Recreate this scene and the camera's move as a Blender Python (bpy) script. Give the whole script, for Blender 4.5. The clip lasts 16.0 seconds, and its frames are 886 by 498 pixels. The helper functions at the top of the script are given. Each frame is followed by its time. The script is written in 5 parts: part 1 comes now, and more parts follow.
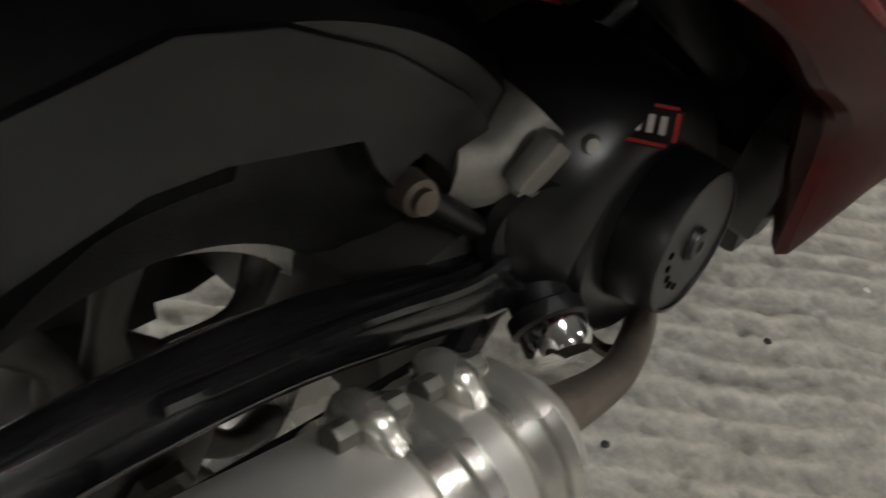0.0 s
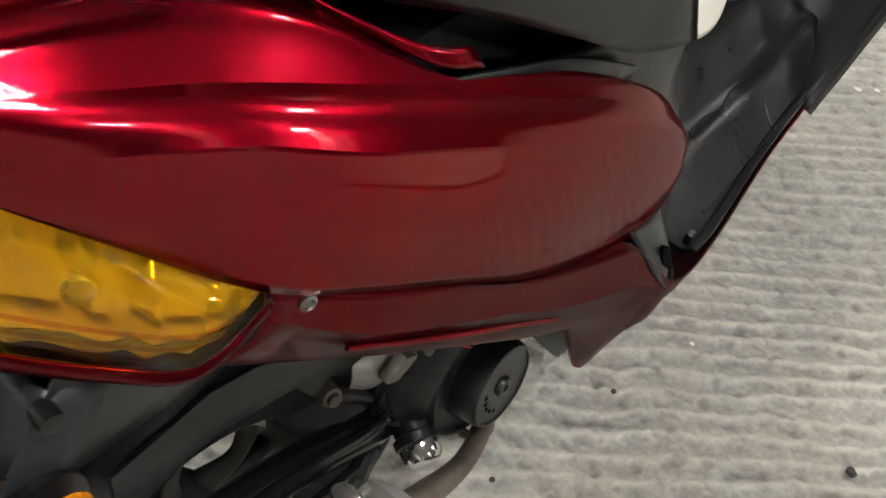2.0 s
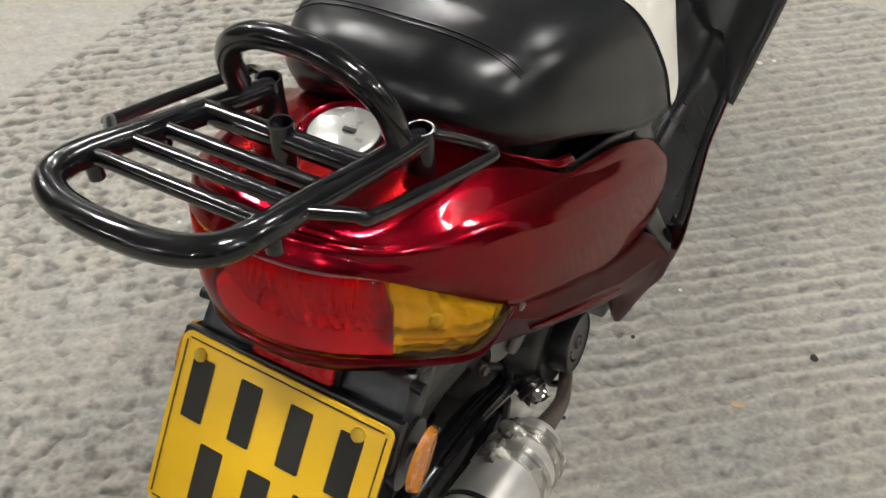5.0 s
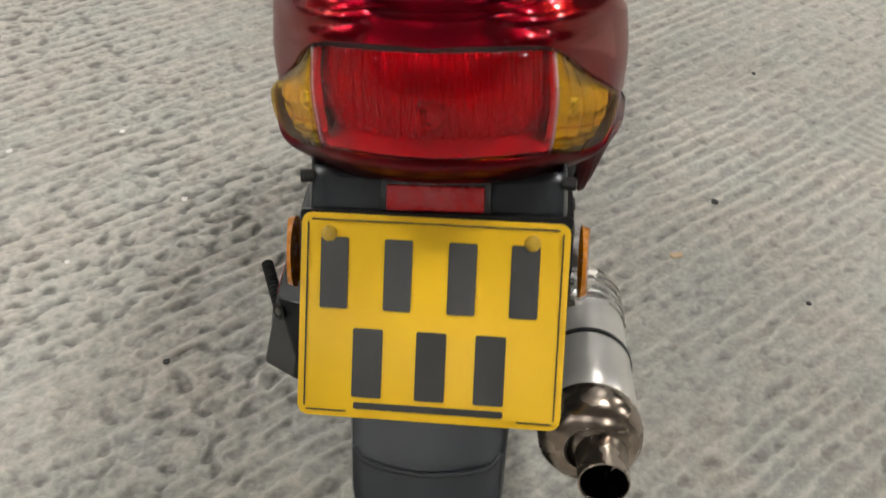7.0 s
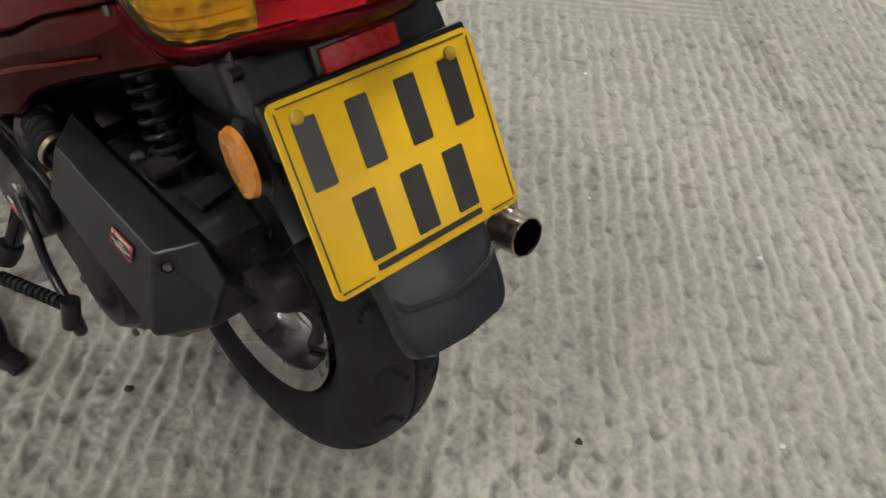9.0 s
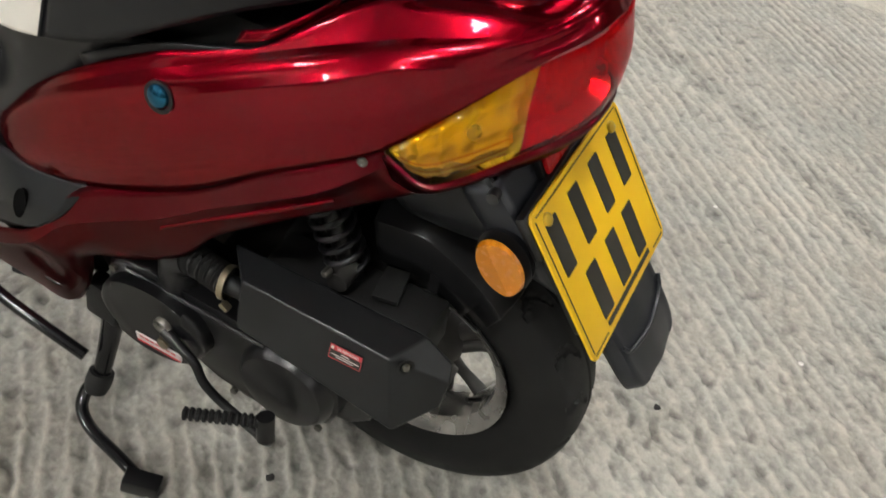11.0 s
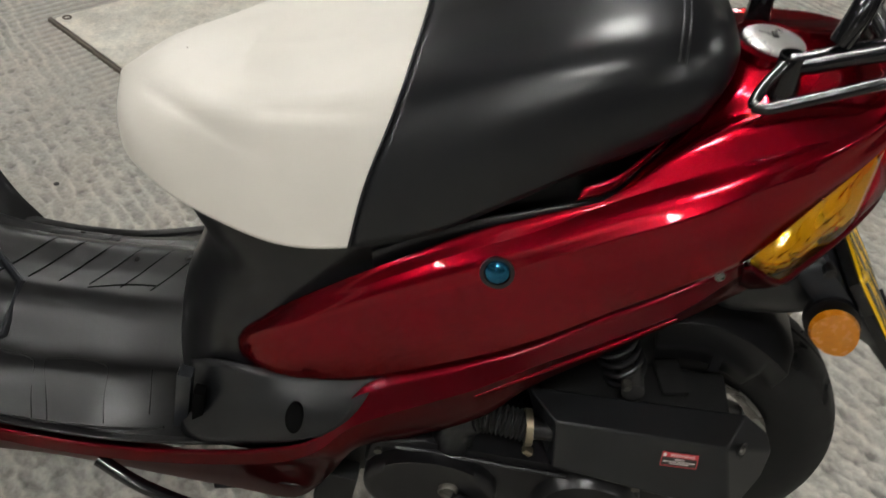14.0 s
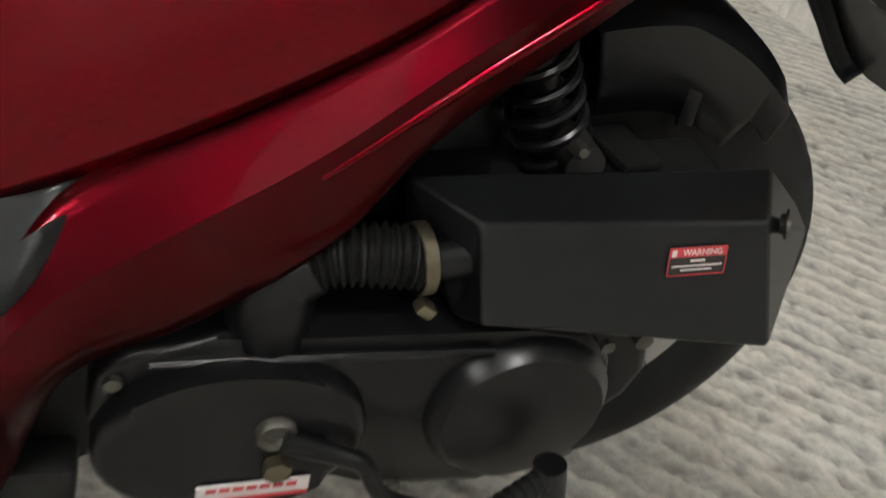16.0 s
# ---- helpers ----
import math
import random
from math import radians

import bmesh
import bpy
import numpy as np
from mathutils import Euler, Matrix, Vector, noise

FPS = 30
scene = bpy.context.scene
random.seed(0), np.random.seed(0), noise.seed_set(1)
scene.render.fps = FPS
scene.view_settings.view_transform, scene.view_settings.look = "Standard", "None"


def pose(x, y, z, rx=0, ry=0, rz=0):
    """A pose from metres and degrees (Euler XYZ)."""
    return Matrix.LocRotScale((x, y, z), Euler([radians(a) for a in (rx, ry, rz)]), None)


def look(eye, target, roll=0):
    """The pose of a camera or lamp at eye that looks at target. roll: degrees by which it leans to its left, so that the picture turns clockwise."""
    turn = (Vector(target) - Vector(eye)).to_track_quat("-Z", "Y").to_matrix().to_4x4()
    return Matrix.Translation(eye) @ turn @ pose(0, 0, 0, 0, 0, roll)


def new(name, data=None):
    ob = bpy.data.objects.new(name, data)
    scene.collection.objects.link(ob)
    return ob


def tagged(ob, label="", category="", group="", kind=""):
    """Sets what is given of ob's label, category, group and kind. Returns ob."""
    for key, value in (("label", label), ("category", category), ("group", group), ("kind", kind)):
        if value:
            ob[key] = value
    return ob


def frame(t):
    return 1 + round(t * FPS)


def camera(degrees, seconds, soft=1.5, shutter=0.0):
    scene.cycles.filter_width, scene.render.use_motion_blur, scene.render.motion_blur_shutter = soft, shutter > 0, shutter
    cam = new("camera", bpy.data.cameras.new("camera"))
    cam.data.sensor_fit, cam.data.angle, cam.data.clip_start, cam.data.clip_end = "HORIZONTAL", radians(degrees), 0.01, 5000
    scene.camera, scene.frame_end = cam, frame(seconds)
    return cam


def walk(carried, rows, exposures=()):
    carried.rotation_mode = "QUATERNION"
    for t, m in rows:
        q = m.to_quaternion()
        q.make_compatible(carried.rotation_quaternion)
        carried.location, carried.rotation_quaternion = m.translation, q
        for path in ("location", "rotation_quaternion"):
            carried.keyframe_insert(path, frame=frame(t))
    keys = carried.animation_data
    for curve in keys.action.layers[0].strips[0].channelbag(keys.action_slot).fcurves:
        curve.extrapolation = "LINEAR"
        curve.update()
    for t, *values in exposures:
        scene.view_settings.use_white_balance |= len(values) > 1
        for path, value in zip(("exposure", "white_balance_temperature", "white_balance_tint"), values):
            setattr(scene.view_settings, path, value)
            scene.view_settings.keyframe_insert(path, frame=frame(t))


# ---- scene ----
cam = camera(54.2, 16.0, soft=1.5, shutter=0.3)
PATH = [
    (0, (0.251, 0.09, 0.631), (-0.55, 1.225, -0.808), 12.6),
    (0.5, (0.26, 0.142, 0.636), (-0.433, 1.35, -0.8), 16.6),
    (1, (0.282, 0.134, 0.729), (-0.416, 1.349, -0.698), 16.5),
    (1.5, (0.303, 0.097, 0.843), (-0.372, 1.286, -0.616), 14.3),
    (2, (0.334, 0.026, 0.977), (-0.389, 1.167, -0.498), 11.3),
    (2.5, (0.366, -0.012, 1.028), (-0.328, 1.112, -0.475), 11.7),
    (3, (0.415, -0.009, 1.086), (-0.427, 0.991, -0.427), 5.9),
    (3.5, (0.447, -0.047, 1.14), (-0.441, 0.987, -0.324), 6.0),
    (4, (0.435, -0.178, 1.18), (-0.31, 1.019, -0.238), 8.6),
    (4.5, (0.384, -0.248, 1.245), (-0.329, 0.892, -0.235), 2.6),
    (4.7, (0.353, -0.253, 1.257), (-0.326, 0.91, -0.221), 2.8),
    (6.8, (0.078, -0.51, 1.148), (-0.08, 0.951, -0.21), 2.9),
    (7, (0.044, -0.502, 1.091), (-0.056, 0.963, -0.267), 2.6),
    (7.5, (-0.031, -0.482, 1.039), (0.129, 0.841, -0.453), 7.3),
    (8, (-0.147, -0.483, 1.02), (0.378, 0.758, -0.458), 10.5),
    (8.2, (-0.234, -0.495, 1.015), (0.501, 0.7, -0.411), 11.1),
    (10.3, (-0.643, -0.196, 1.021), (0.63, 0.415, -0.395), 12.6),
    (10.5, (-0.687, -0.168, 1.046), (0.604, 0.384, -0.379), 11.5),
    (11, (-0.711, -0.089, 1.109), (0.674, 0.41, -0.245), 11.6),
    (11.5, (-0.652, 0.027, 1.132), (0.751, 0.416, -0.239), 9.9),
    (12, (-0.625, 0.11, 1.163), (0.817, 0.547, -0.153), 3.5),
    (12.5, (-0.632, 0.163, 1.178), (0.901, 0.499, -0.062), 4.4),
    (13, (-0.717, 0.242, 1.184), (0.867, 0.479, -0.013), 4.4),
    (13.5, (-0.799, 0.326, 1.175), (0.776, 0.535, -0.04), 3.5),
    (14, (-0.805, 0.399, 1.14), (0.744, 0.542, -0.117), 4.1),
    (14.5, (-0.736, 0.471, 1.025), (0.769, 0.488, -0.292), 4.8),
    (15, (-0.699, 0.514, 0.909), (0.69, 0.247, -0.505), 8.6),
    (15.5, (-0.656, 0.521, 0.775), (0.788, 0.053, -0.528), 8.3),
    (16, (-0.541, 0.465, 0.672), (1.001, -0.068, -0.484), 8.6),
]
EXPOSURES = [(0.0, -0.05), (0.5, 0.26), (1.0, 0.47), (1.5, 0.54), (2.5, 0.46), (3.5, 0.41), (4.5, 0.34), (7.0, 0.34), (7.5, 0.2), (8.0, 0.1), (10.5, 0.32), (11.5, 0.48), (12.5, 0.28), (13.5, 0.12), (14.5, -0.21), (15.5, 0.2), (16.0, 0.22)]
walk(cam, [(t, look(eye, target, roll)) for t, eye, target, roll in PATH], EXPOSURES)

# fluorescent battens: place and turn
LAMP_POWER, LAMP_Z = 203.0, 3.12
LAMPS = [(x, y, 90) for x in (-5.0, -2.0, 1.1, 4.2) for y in (0.4, 3.9)] + [(x, -5.0, 90) for x in (-3.8, -0.8, 2.2)]

# ---------------- world, lights ----------------
world = bpy.data.worlds.new("world")
scene.world = world
world.use_nodes = True
bg = world.node_tree.nodes["Background"]
bg.inputs[0].default_value, bg.inputs[1].default_value = (0.8, 0.85, 1.0, 1), 0.02


# ---------------- materials ----------------
def surf(name, base, rough=0.5, metal=0.0, vary=0.2, scale=25.0, bump=0.1, bscale=400.0, coat=0.0, spec=0.5, rvary=0.1, dist=0.001, stain=None, edge=(1, 1, 1), haze=0.03):
    """Principled surface with colour and roughness varied at two scales and a fine bump."""
    m = bpy.data.materials.new(name)
    m.use_nodes = True
    nt = m.node_tree
    p = nt.nodes["Principled BSDF"]
    tc = nt.nodes.new("ShaderNodeTexCoord")
    big, fine = nt.nodes.new("ShaderNodeTexNoise"), nt.nodes.new("ShaderNodeTexNoise")
    big.inputs["Scale"].default_value, big.inputs["Detail"].default_value = scale, 2
    fine.inputs["Scale"].default_value, fine.inputs["Detail"].default_value = bscale, 3
    for n in (big, fine):
        nt.links.new(tc.outputs["Object"], n.inputs["Vector"])
    ramp = nt.nodes.new("ShaderNodeValToRGB")
    dark = tuple(c * (1 - vary) for c in base) if stain is None else stain
    ramp.color_ramp.elements[0].color, ramp.color_ramp.elements[1].color = (*dark, 1), (*[min(1, c * (1 + vary * 0.6)) for c in base], 1)
    ramp.color_ramp.elements[0].position, ramp.color_ramp.elements[1].position = 0.2, 0.8
    nt.links.new(big.outputs["Fac"], ramp.inputs["Fac"])
    nt.links.new(ramp.outputs["Color"], p.inputs["Base Color"])
    mr = nt.nodes.new("ShaderNodeMapRange")
    mr.inputs["From Min"].default_value, mr.inputs["From Max"].default_value = 0.15, 0.85
    mr.inputs["To Min"].default_value, mr.inputs["To Max"].default_value = max(0.02, rough - rvary), min(1, rough + rvary)
    nt.links.new(big.outputs["Fac"], mr.inputs["Value"])
    nt.links.new(mr.outputs["Result"], p.inputs["Roughness"])
    b = nt.nodes.new("ShaderNodeBump")
    b.inputs["Strength"].default_value, b.inputs["Distance"].default_value = bump, dist
    nt.links.new(fine.outputs["Fac"], b.inputs["Height"])
    nt.links.new(b.outputs["Normal"], p.inputs["Normal"])
    p.inputs["Metallic"].default_value = metal
    p.inputs["Coat Weight"].default_value = coat
    p.inputs["Coat Roughness"].default_value = haze
    p.inputs["Specular IOR Level"].default_value = spec
    p.inputs["Specular Tint"].default_value = (*edge, 1)
    p.inputs["Coat IOR"].default_value = 1.5
    return m


def dusty(m, tone, most, scale=14.0):
    """A thin uneven film of dust over a surface."""
    nt = m.node_tree
    out, p = nt.nodes["Material Output"], nt.nodes["Principled BSDF"]
    tc, cloud, fine = nt.nodes.new("ShaderNodeTexCoord"), nt.nodes.new("ShaderNodeTexNoise"), nt.nodes.new("ShaderNodeTexNoise")
    cloud.inputs["Scale"].default_value, cloud.inputs["Detail"].default_value = scale, 5
    fine.inputs["Scale"].default_value, fine.inputs["Detail"].default_value = 260, 3
    film, mix, speck = nt.nodes.new("ShaderNodeBsdfDiffuse"), nt.nodes.new("ShaderNodeMixShader"), nt.nodes.new("ShaderNodeMath")
    film.inputs["Color"].default_value = (*tone, 1)
    mr = nt.nodes.new("ShaderNodeMapRange")
    mr.inputs["From Min"].default_value, mr.inputs["From Max"].default_value, mr.inputs["To Max"].default_value = 0.15, 0.45, most
    speck.operation = "MULTIPLY"
    for n in (cloud, fine):
        nt.links.new(tc.outputs["Object"], n.inputs["Vector"])
    nt.links.new(cloud.outputs["Fac"], speck.inputs[0])
    nt.links.new(fine.outputs["Fac"], speck.inputs[1])
    nt.links.new(speck.outputs[0], mr.inputs["Value"])
    nt.links.new(mr.outputs["Result"], mix.inputs[0])
    nt.links.new(p.outputs["BSDF"], mix.inputs[1])
    nt.links.new(film.outputs["BSDF"], mix.inputs[2])
    nt.links.new(mix.outputs[0], out.inputs["Surface"])
    return m


def lens_mat(name, tint, rough=0.05):
    """Clear tinted plastic: light passes straight through the thin shell, and its face is glossy."""
    m = bpy.data.materials.new(name)
    m.use_nodes = True
    nt = m.node_tree
    nt.nodes.remove(nt.nodes["Principled BSDF"])
    clear, gloss, mix, fres = (nt.nodes.new("ShaderNode" + k) for k in ("BsdfTransparent", "BsdfGlossy", "MixShader", "LayerWeight"))
    tc, cloud, ramp = nt.nodes.new("ShaderNodeTexCoord"), nt.nodes.new("ShaderNodeTexNoise"), nt.nodes.new("ShaderNodeValToRGB")
    cloud.inputs["Scale"].default_value, cloud.inputs["Detail"].default_value = 40, 3
    ramp.color_ramp.elements[0].color, ramp.color_ramp.elements[1].color = (*[c * 0.88 for c in tint], 1), (*tint, 1)
    nt.links.new(tc.outputs["Object"], cloud.inputs["Vector"])
    nt.links.new(cloud.outputs["Fac"], ramp.inputs["Fac"])
    nt.links.new(ramp.outputs["Color"], clear.inputs["Color"])
    gloss.inputs["Roughness"].default_value = rough
    fres.inputs["Blend"].default_value = 0.5
    steep, base = nt.nodes.new("ShaderNodeMath"), nt.nodes.new("ShaderNodeMath")
    steep.operation, steep.inputs[1].default_value = "POWER", 5.0
    base.operation, base.inputs[1].default_value, base.inputs[2].default_value = "MULTIPLY_ADD", 0.6, 0.03
    nt.links.new(fres.outputs["Facing"], steep.inputs[0])
    nt.links.new(steep.outputs[0], base.inputs[0])
    nt.links.new(base.outputs[0], mix.inputs[0])
    nt.links.new(clear.outputs[0], mix.inputs[1])
    nt.links.new(gloss.outputs[0], mix.inputs[2])
    nt.links.new(mix.outputs[0], nt.nodes["Material Output"].inputs["Surface"])
    return m


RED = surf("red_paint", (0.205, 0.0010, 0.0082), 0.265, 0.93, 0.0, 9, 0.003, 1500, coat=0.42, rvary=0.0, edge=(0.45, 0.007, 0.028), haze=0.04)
# darker copy of the red paint: shade low on the body put into colour
RED_SHADED = dusty(surf("red_paint_shaded", (0.110, 0.0010, 0.0062), 0.29, 0.93, 0.0, 9, 0.006, 900, coat=0.27, rvary=0.0, edge=(0.26, 0.006, 0.02), haze=0.05), (0.24, 0.15, 0.13), 0.015)
BLACK = surf("black_plastic", (0.0075, 0.0075, 0.0082), 0.31, 0, 0.15, 40, 0.01, 700, rvary=0.015, spec=0.40)
GREY = surf("grey_plastic", (0.0150, 0.0165, 0.0200), 0.34, 0, 0.15, 25, 0.03, 900, rvary=0.03, spec=0.34)
BLACK_MATT = surf("matt_black", (0.006, 0.006, 0.006), 0.6, 0, 0.4, 30, 0.3, 300)
GLOSS = surf("black_gloss_enamel", (0.006, 0.006, 0.007), 0.2, 0, 0.2, 60, 0.04, 500, coat=0.4, rvary=0.05, spec=0.3)
VINYL = surf("black_vinyl", (0.0055, 0.0058, 0.0072), 0.30, 0, 0.06, 20, 0.006, 500, rvary=0.012, spec=0.36)
WHITE_VINYL = surf("cream_vinyl", (0.745, 0.71, 0.64), 0.36, 0, 0.06, 12, 0.2, 1400, rvary=0.06)
RUBBER = surf("tyre_rubber", (0.010, 0.010, 0.010), 0.6, 0, 0.3, 30, 0.3, 500, spec=0.25)
MAT = surf("rubber_mat", (0.0085, 0.0086, 0.0092), 0.33, 0, 0.3, 18, 0.2, 70, spec=0.45, dist=0.0012)
ALU = surf("cast_aluminium", (0.30, 0.285, 0.26), 0.5, 0.7, 0.4, 40, 0.4, 250)
STEEL = surf("polished_steel", (0.72, 0.70, 0.66), 0.2, 1.0, 0.25, 25, 0.1, 200, rvary=0.12)
BRUSHED = surf("dull_steel_can", (0.74, 0.72, 0.68), 0.36, 0.75, 0.15, 18, 0.12, 300, rvary=0.08)
RUST = surf("heated_pipe", (0.135, 0.110, 0.090), 0.5, 0.6, 0.5, 40, 0.4, 300)
TARNISHED = surf("tarnished_steel", (0.42, 0.36, 0.30), 0.27, 0.95, 0.4, 28, 0.12, 300, rvary=0.12, stain=(0.13, 0.095, 0.07))
CLAMP = surf("bright_clamp_steel", (0.60, 0.58, 0.53), 0.27, 0.85, 0.35, 30, 0.1, 200, rvary=0.1)
CHROME = surf("chrome", (0.85, 0.85, 0.86), 0.08, 1.0, 0.05, 30, 0.02, 200, rvary=0.03)
BRASS = surf("brass_clip", (0.28, 0.245, 0.17), 0.35, 0.9, 0.3, 60, 0.2, 300)
RIM = surf("alloy_rim", (0.46, 0.45, 0.43), 0.28, 0.85, 0.3, 30, 0.2, 300)
DARK_ALLOY = surf("dark_alloy", (0.06, 0.058, 0.055), 0.45, 0.4, 0.3, 30, 0.2, 300)
YELLOW = surf("number_plate_yellow", (0.88, 0.52, 0.004), 0.40, 0, 0.03, 20, 0.05, 900, rvary=0.04)
INK = surf("black_ink", (0.02, 0.018, 0.015), 0.4, 0, 0.1, 30, 0.02, 300)
BOLT_Y = surf("yellow_cap", (0.6, 0.38, 0.03), 0.35, 0, 0.2, 50, 0.1, 300)
BLUE = surf("blue_anodised", (0.01, 0.09, 0.16), 0.18, 0.8, 0.2, 80, 0.05, 300)
SCREW = surf("steel_screw", (0.165, 0.16, 0.14), 0.4, 0.8, 0.3, 90, 0.2, 300)
LABEL_RED = surf("label_red", (0.55, 0.05, 0.06), 0.35, 0, 0.1, 90, 0.02, 300)
LABEL_WHITE = surf("label_white", (0.75, 0.72, 0.70), 0.35, 0, 0.08, 90, 0.02, 300)
LENS_RED = lens_mat("red_lens", (0.92, 0.085, 0.15))
LENS_AMBER = lens_mat("amber_lens", (1.0, 0.80, 0.17))
# silver bowl; the amber light on it is tinted into its base colour
AMBER_LIT_BOWL = surf("amber_lit_bowl", (1.0, 0.93, 0.74), 0.09, 0.66, 0.05, 60, 0.3, 160, rvary=0.05)
DARK_GREY = surf("dark_grey_plastic", (0.0085, 0.009, 0.010), 0.33, 0, 0.15, 25, 0.015, 700, rvary=0.02, spec=0.36)
SILVERED = surf("silvered_flutes", (0.95, 0.93, 0.90), 0.12, 0.62, 0.05, 60, 0.3, 160, rvary=0.04)
# near-black: shade inside holes, slots and grooves put into the colour
HOLE_SHADE = surf("hole_shade", (0.002, 0.002, 0.002), 0.9, 0, 0.3, 60, 0.1, 300, spec=0.05)
CATSEYE_A = surf("amber_reflector", (0.56, 0.19, 0.005), 0.25, 0, 0.15, 120, 0.5, 500, coat=0.6)
CATSEYE_R = surf("red_reflector", (0.50, 0.008, 0.012), 0.28, 0, 0.15, 120, 0.5, 500, coat=0.2, spec=0.3)
CAP = surf("filler_cap_metal", (0.66, 0.66, 0.63), 0.3, 0.6, 0.2, 60, 0.1, 300)


# ---------------- mesh helpers ----------------
def part(name, bm, material, parent=None, label="", thick=0.0, sharp=38.0, bevel=0.0, offset=-1.0, soften=False):
    """Links a bmesh as one mesh object under a thing or a part."""
    bmesh.ops.recalc_face_normals(bm, faces=bm.faces) if thick == 0 else None
    me = bpy.data.meshes.new(name)
    bm.to_mesh(me)
    bm.free()
    me.materials.append(material)
    me.shade_smooth()
    if not soften:
        me.set_sharp_from_angle(angle=radians(sharp))
    ob = new(name, me)
    if parent is not None:
        ob.parent = parent
    if thick:
        mod = ob.modifiers.new("thickness", "SOLIDIFY")
        mod.thickness, mod.offset = thick, offset
    if bevel:
        mod = ob.modifiers.new("edge", "BEVEL")
        mod.width, mod.segments, mod.limit_method, mod.angle_limit = bevel, 2, "ANGLE", radians(35)
    return tagged(ob, label)


def spline(pts, n):
    """Catmull-Rom through the control points, n steps to a span."""
    p = np.array(pts, float)
    q = np.vstack([2 * p[0] - p[1], p, 2 * p[-1] - p[-2]])
    out = []
    for i in range(1, len(q) - 2):
        a, b, c, d = q[i - 1], q[i], q[i + 1], q[i + 2]
        for k in range(n):
            t = k / n
            out.append(0.5 * (2 * b + (c - a) * t + (2 * a - 5 * b + 4 * c - d) * t * t + (3 * b - a - 3 * c + d) * t**3))
    out.append(p[-1])
    return np.array(out)


def surface(curves, nu=5, nv=5):
    """A grid of points through control curves of the same length: [across][along]."""
    rows = np.array([spline(c, nu) for c in curves])
    return np.stack([spline(rows[:, i], nv) for i in range(rows.shape[1])], 1)


def sheet(grid, closed=False, bm=None, flip=False):
    """A quad sheet over a grid of points."""
    bm = bm or bmesh.new()
    vs = [[bm.verts.new(p) for p in row] for row in grid]
    m = len(grid[0])
    for a, b in zip(vs, vs[1:]):
        for j in range(m if closed else m - 1):
            k = (j + 1) % m
            quad = (a[j], a[k], b[k], b[j])
            try:
                bm.faces.new(quad[::-1] if flip else quad)
            except ValueError:
                pass
    return bm


def both(grid, bm=None):
    """A sheet and its mirror image across the middle plane."""
    bm = sheet(grid, bm=bm)
    sheet(np.array(grid) * (-1, 1, 1), bm=bm, flip=True)
    bmesh.ops.remove_doubles(bm, verts=bm.verts, dist=0.0004)
    return bm


def tube(pts, r, n=4, sides=10, bm=None, caps=True, closed=False):
    """A round tube along a smooth path; r may be one radius or one for each control point."""
    bm = bm or bmesh.new()
    ctrl = np.array(pts, float)
    radii = np.full(len(ctrl), r, float) if np.isscalar(r) else np.array(r, float)
    full = spline(np.column_stack([ctrl, radii]), n) if n > 1 else np.column_stack([ctrl, radii])
    path, radii = full[:, :3], full[:, 3]
    tang = np.gradient(path, axis=0)
    side = Vector(tang[0]).orthogonal().normalized()
    rings = []
    for p, t, rr in zip(path, tang, radii):
        t = Vector(t).normalized()
        side = (side - t * side.dot(t)).normalized()
        up = t.cross(side)
        rings.append([bm.verts.new(Vector(p) + float(rr) * (math.cos(a) * side + math.sin(a) * up)) for a in np.linspace(0, 2 * math.pi, sides, endpoint=False)])
    for a, b in zip(rings, rings[1:]):
        for j in range(sides):
            bm.faces.new((a[j], a[(j + 1) % sides], b[(j + 1) % sides], b[j]))
    if caps:
        bm.faces.new(rings[0][::-1])
        bm.faces.new(rings[-1])
    return bm


def lathe(profile, at, axis, sides=32, bm=None):
    """A turned shape: profile of (radius, distance along the axis)."""
    bm = bm or bmesh.new()
    axis = Vector(axis).normalized()
    u = axis.orthogonal().normalized()
    w = axis.cross(u)
    rings = []
    for r, d in profile:
        c = Vector(at) + axis * d
        rings.append([bm.verts.new(c + float(max(r, 1e-4)) * (math.cos(a) * u + math.sin(a) * w)) for a in np.linspace(0, 2 * math.pi, sides, endpoint=False)])
    for a, b in zip(rings, rings[1:]):
        for j in range(sides):
            bm.faces.new((a[j], a[(j + 1) % sides], b[(j + 1) % sides], b[j]))
    for ring, (r, _) in ((rings[0][::-1], profile[0]), (rings[-1], profile[-1])):
        if r < 0.0015:
            bm.faces.new(ring)
    return bm


def prism(outline, origin, ex, ey, depth, bm=None, bevel=0.0, seg=2):
    """A flat outline in the plane of ex and ey, thickened along their cross product."""
    own = bmesh.new()
    o, ex, ey = Vector(origin), Vector(ex), Vector(ey)
    n = ex.cross(ey).normalized()
    lo = [own.verts.new(o + ex * a + ey * b) for a, b in outline]
    hi = [own.verts.new(v.co + n * depth) for v in lo]
    own.faces.new(lo[::-1])
    top = own.faces.new(hi)
    k = len(lo)
    for i in range(k):
        own.faces.new((lo[i], lo[(i + 1) % k], hi[(i + 1) % k], hi[i]))
    if bevel:
        bmesh.ops.bevel(own, geom=list(top.edges), offset=bevel, segments=seg, profile=0.6, affect="EDGES", clamp_overlap=True)
    if bm is None:
        return own
    return merge(bm, own)


def merge(bm, other):
    me = bpy.data.meshes.new("scratch")
    other.to_mesh(me)
    other.free()
    bm.from_mesh(me)
    bpy.data.meshes.remove(me)
    return bm


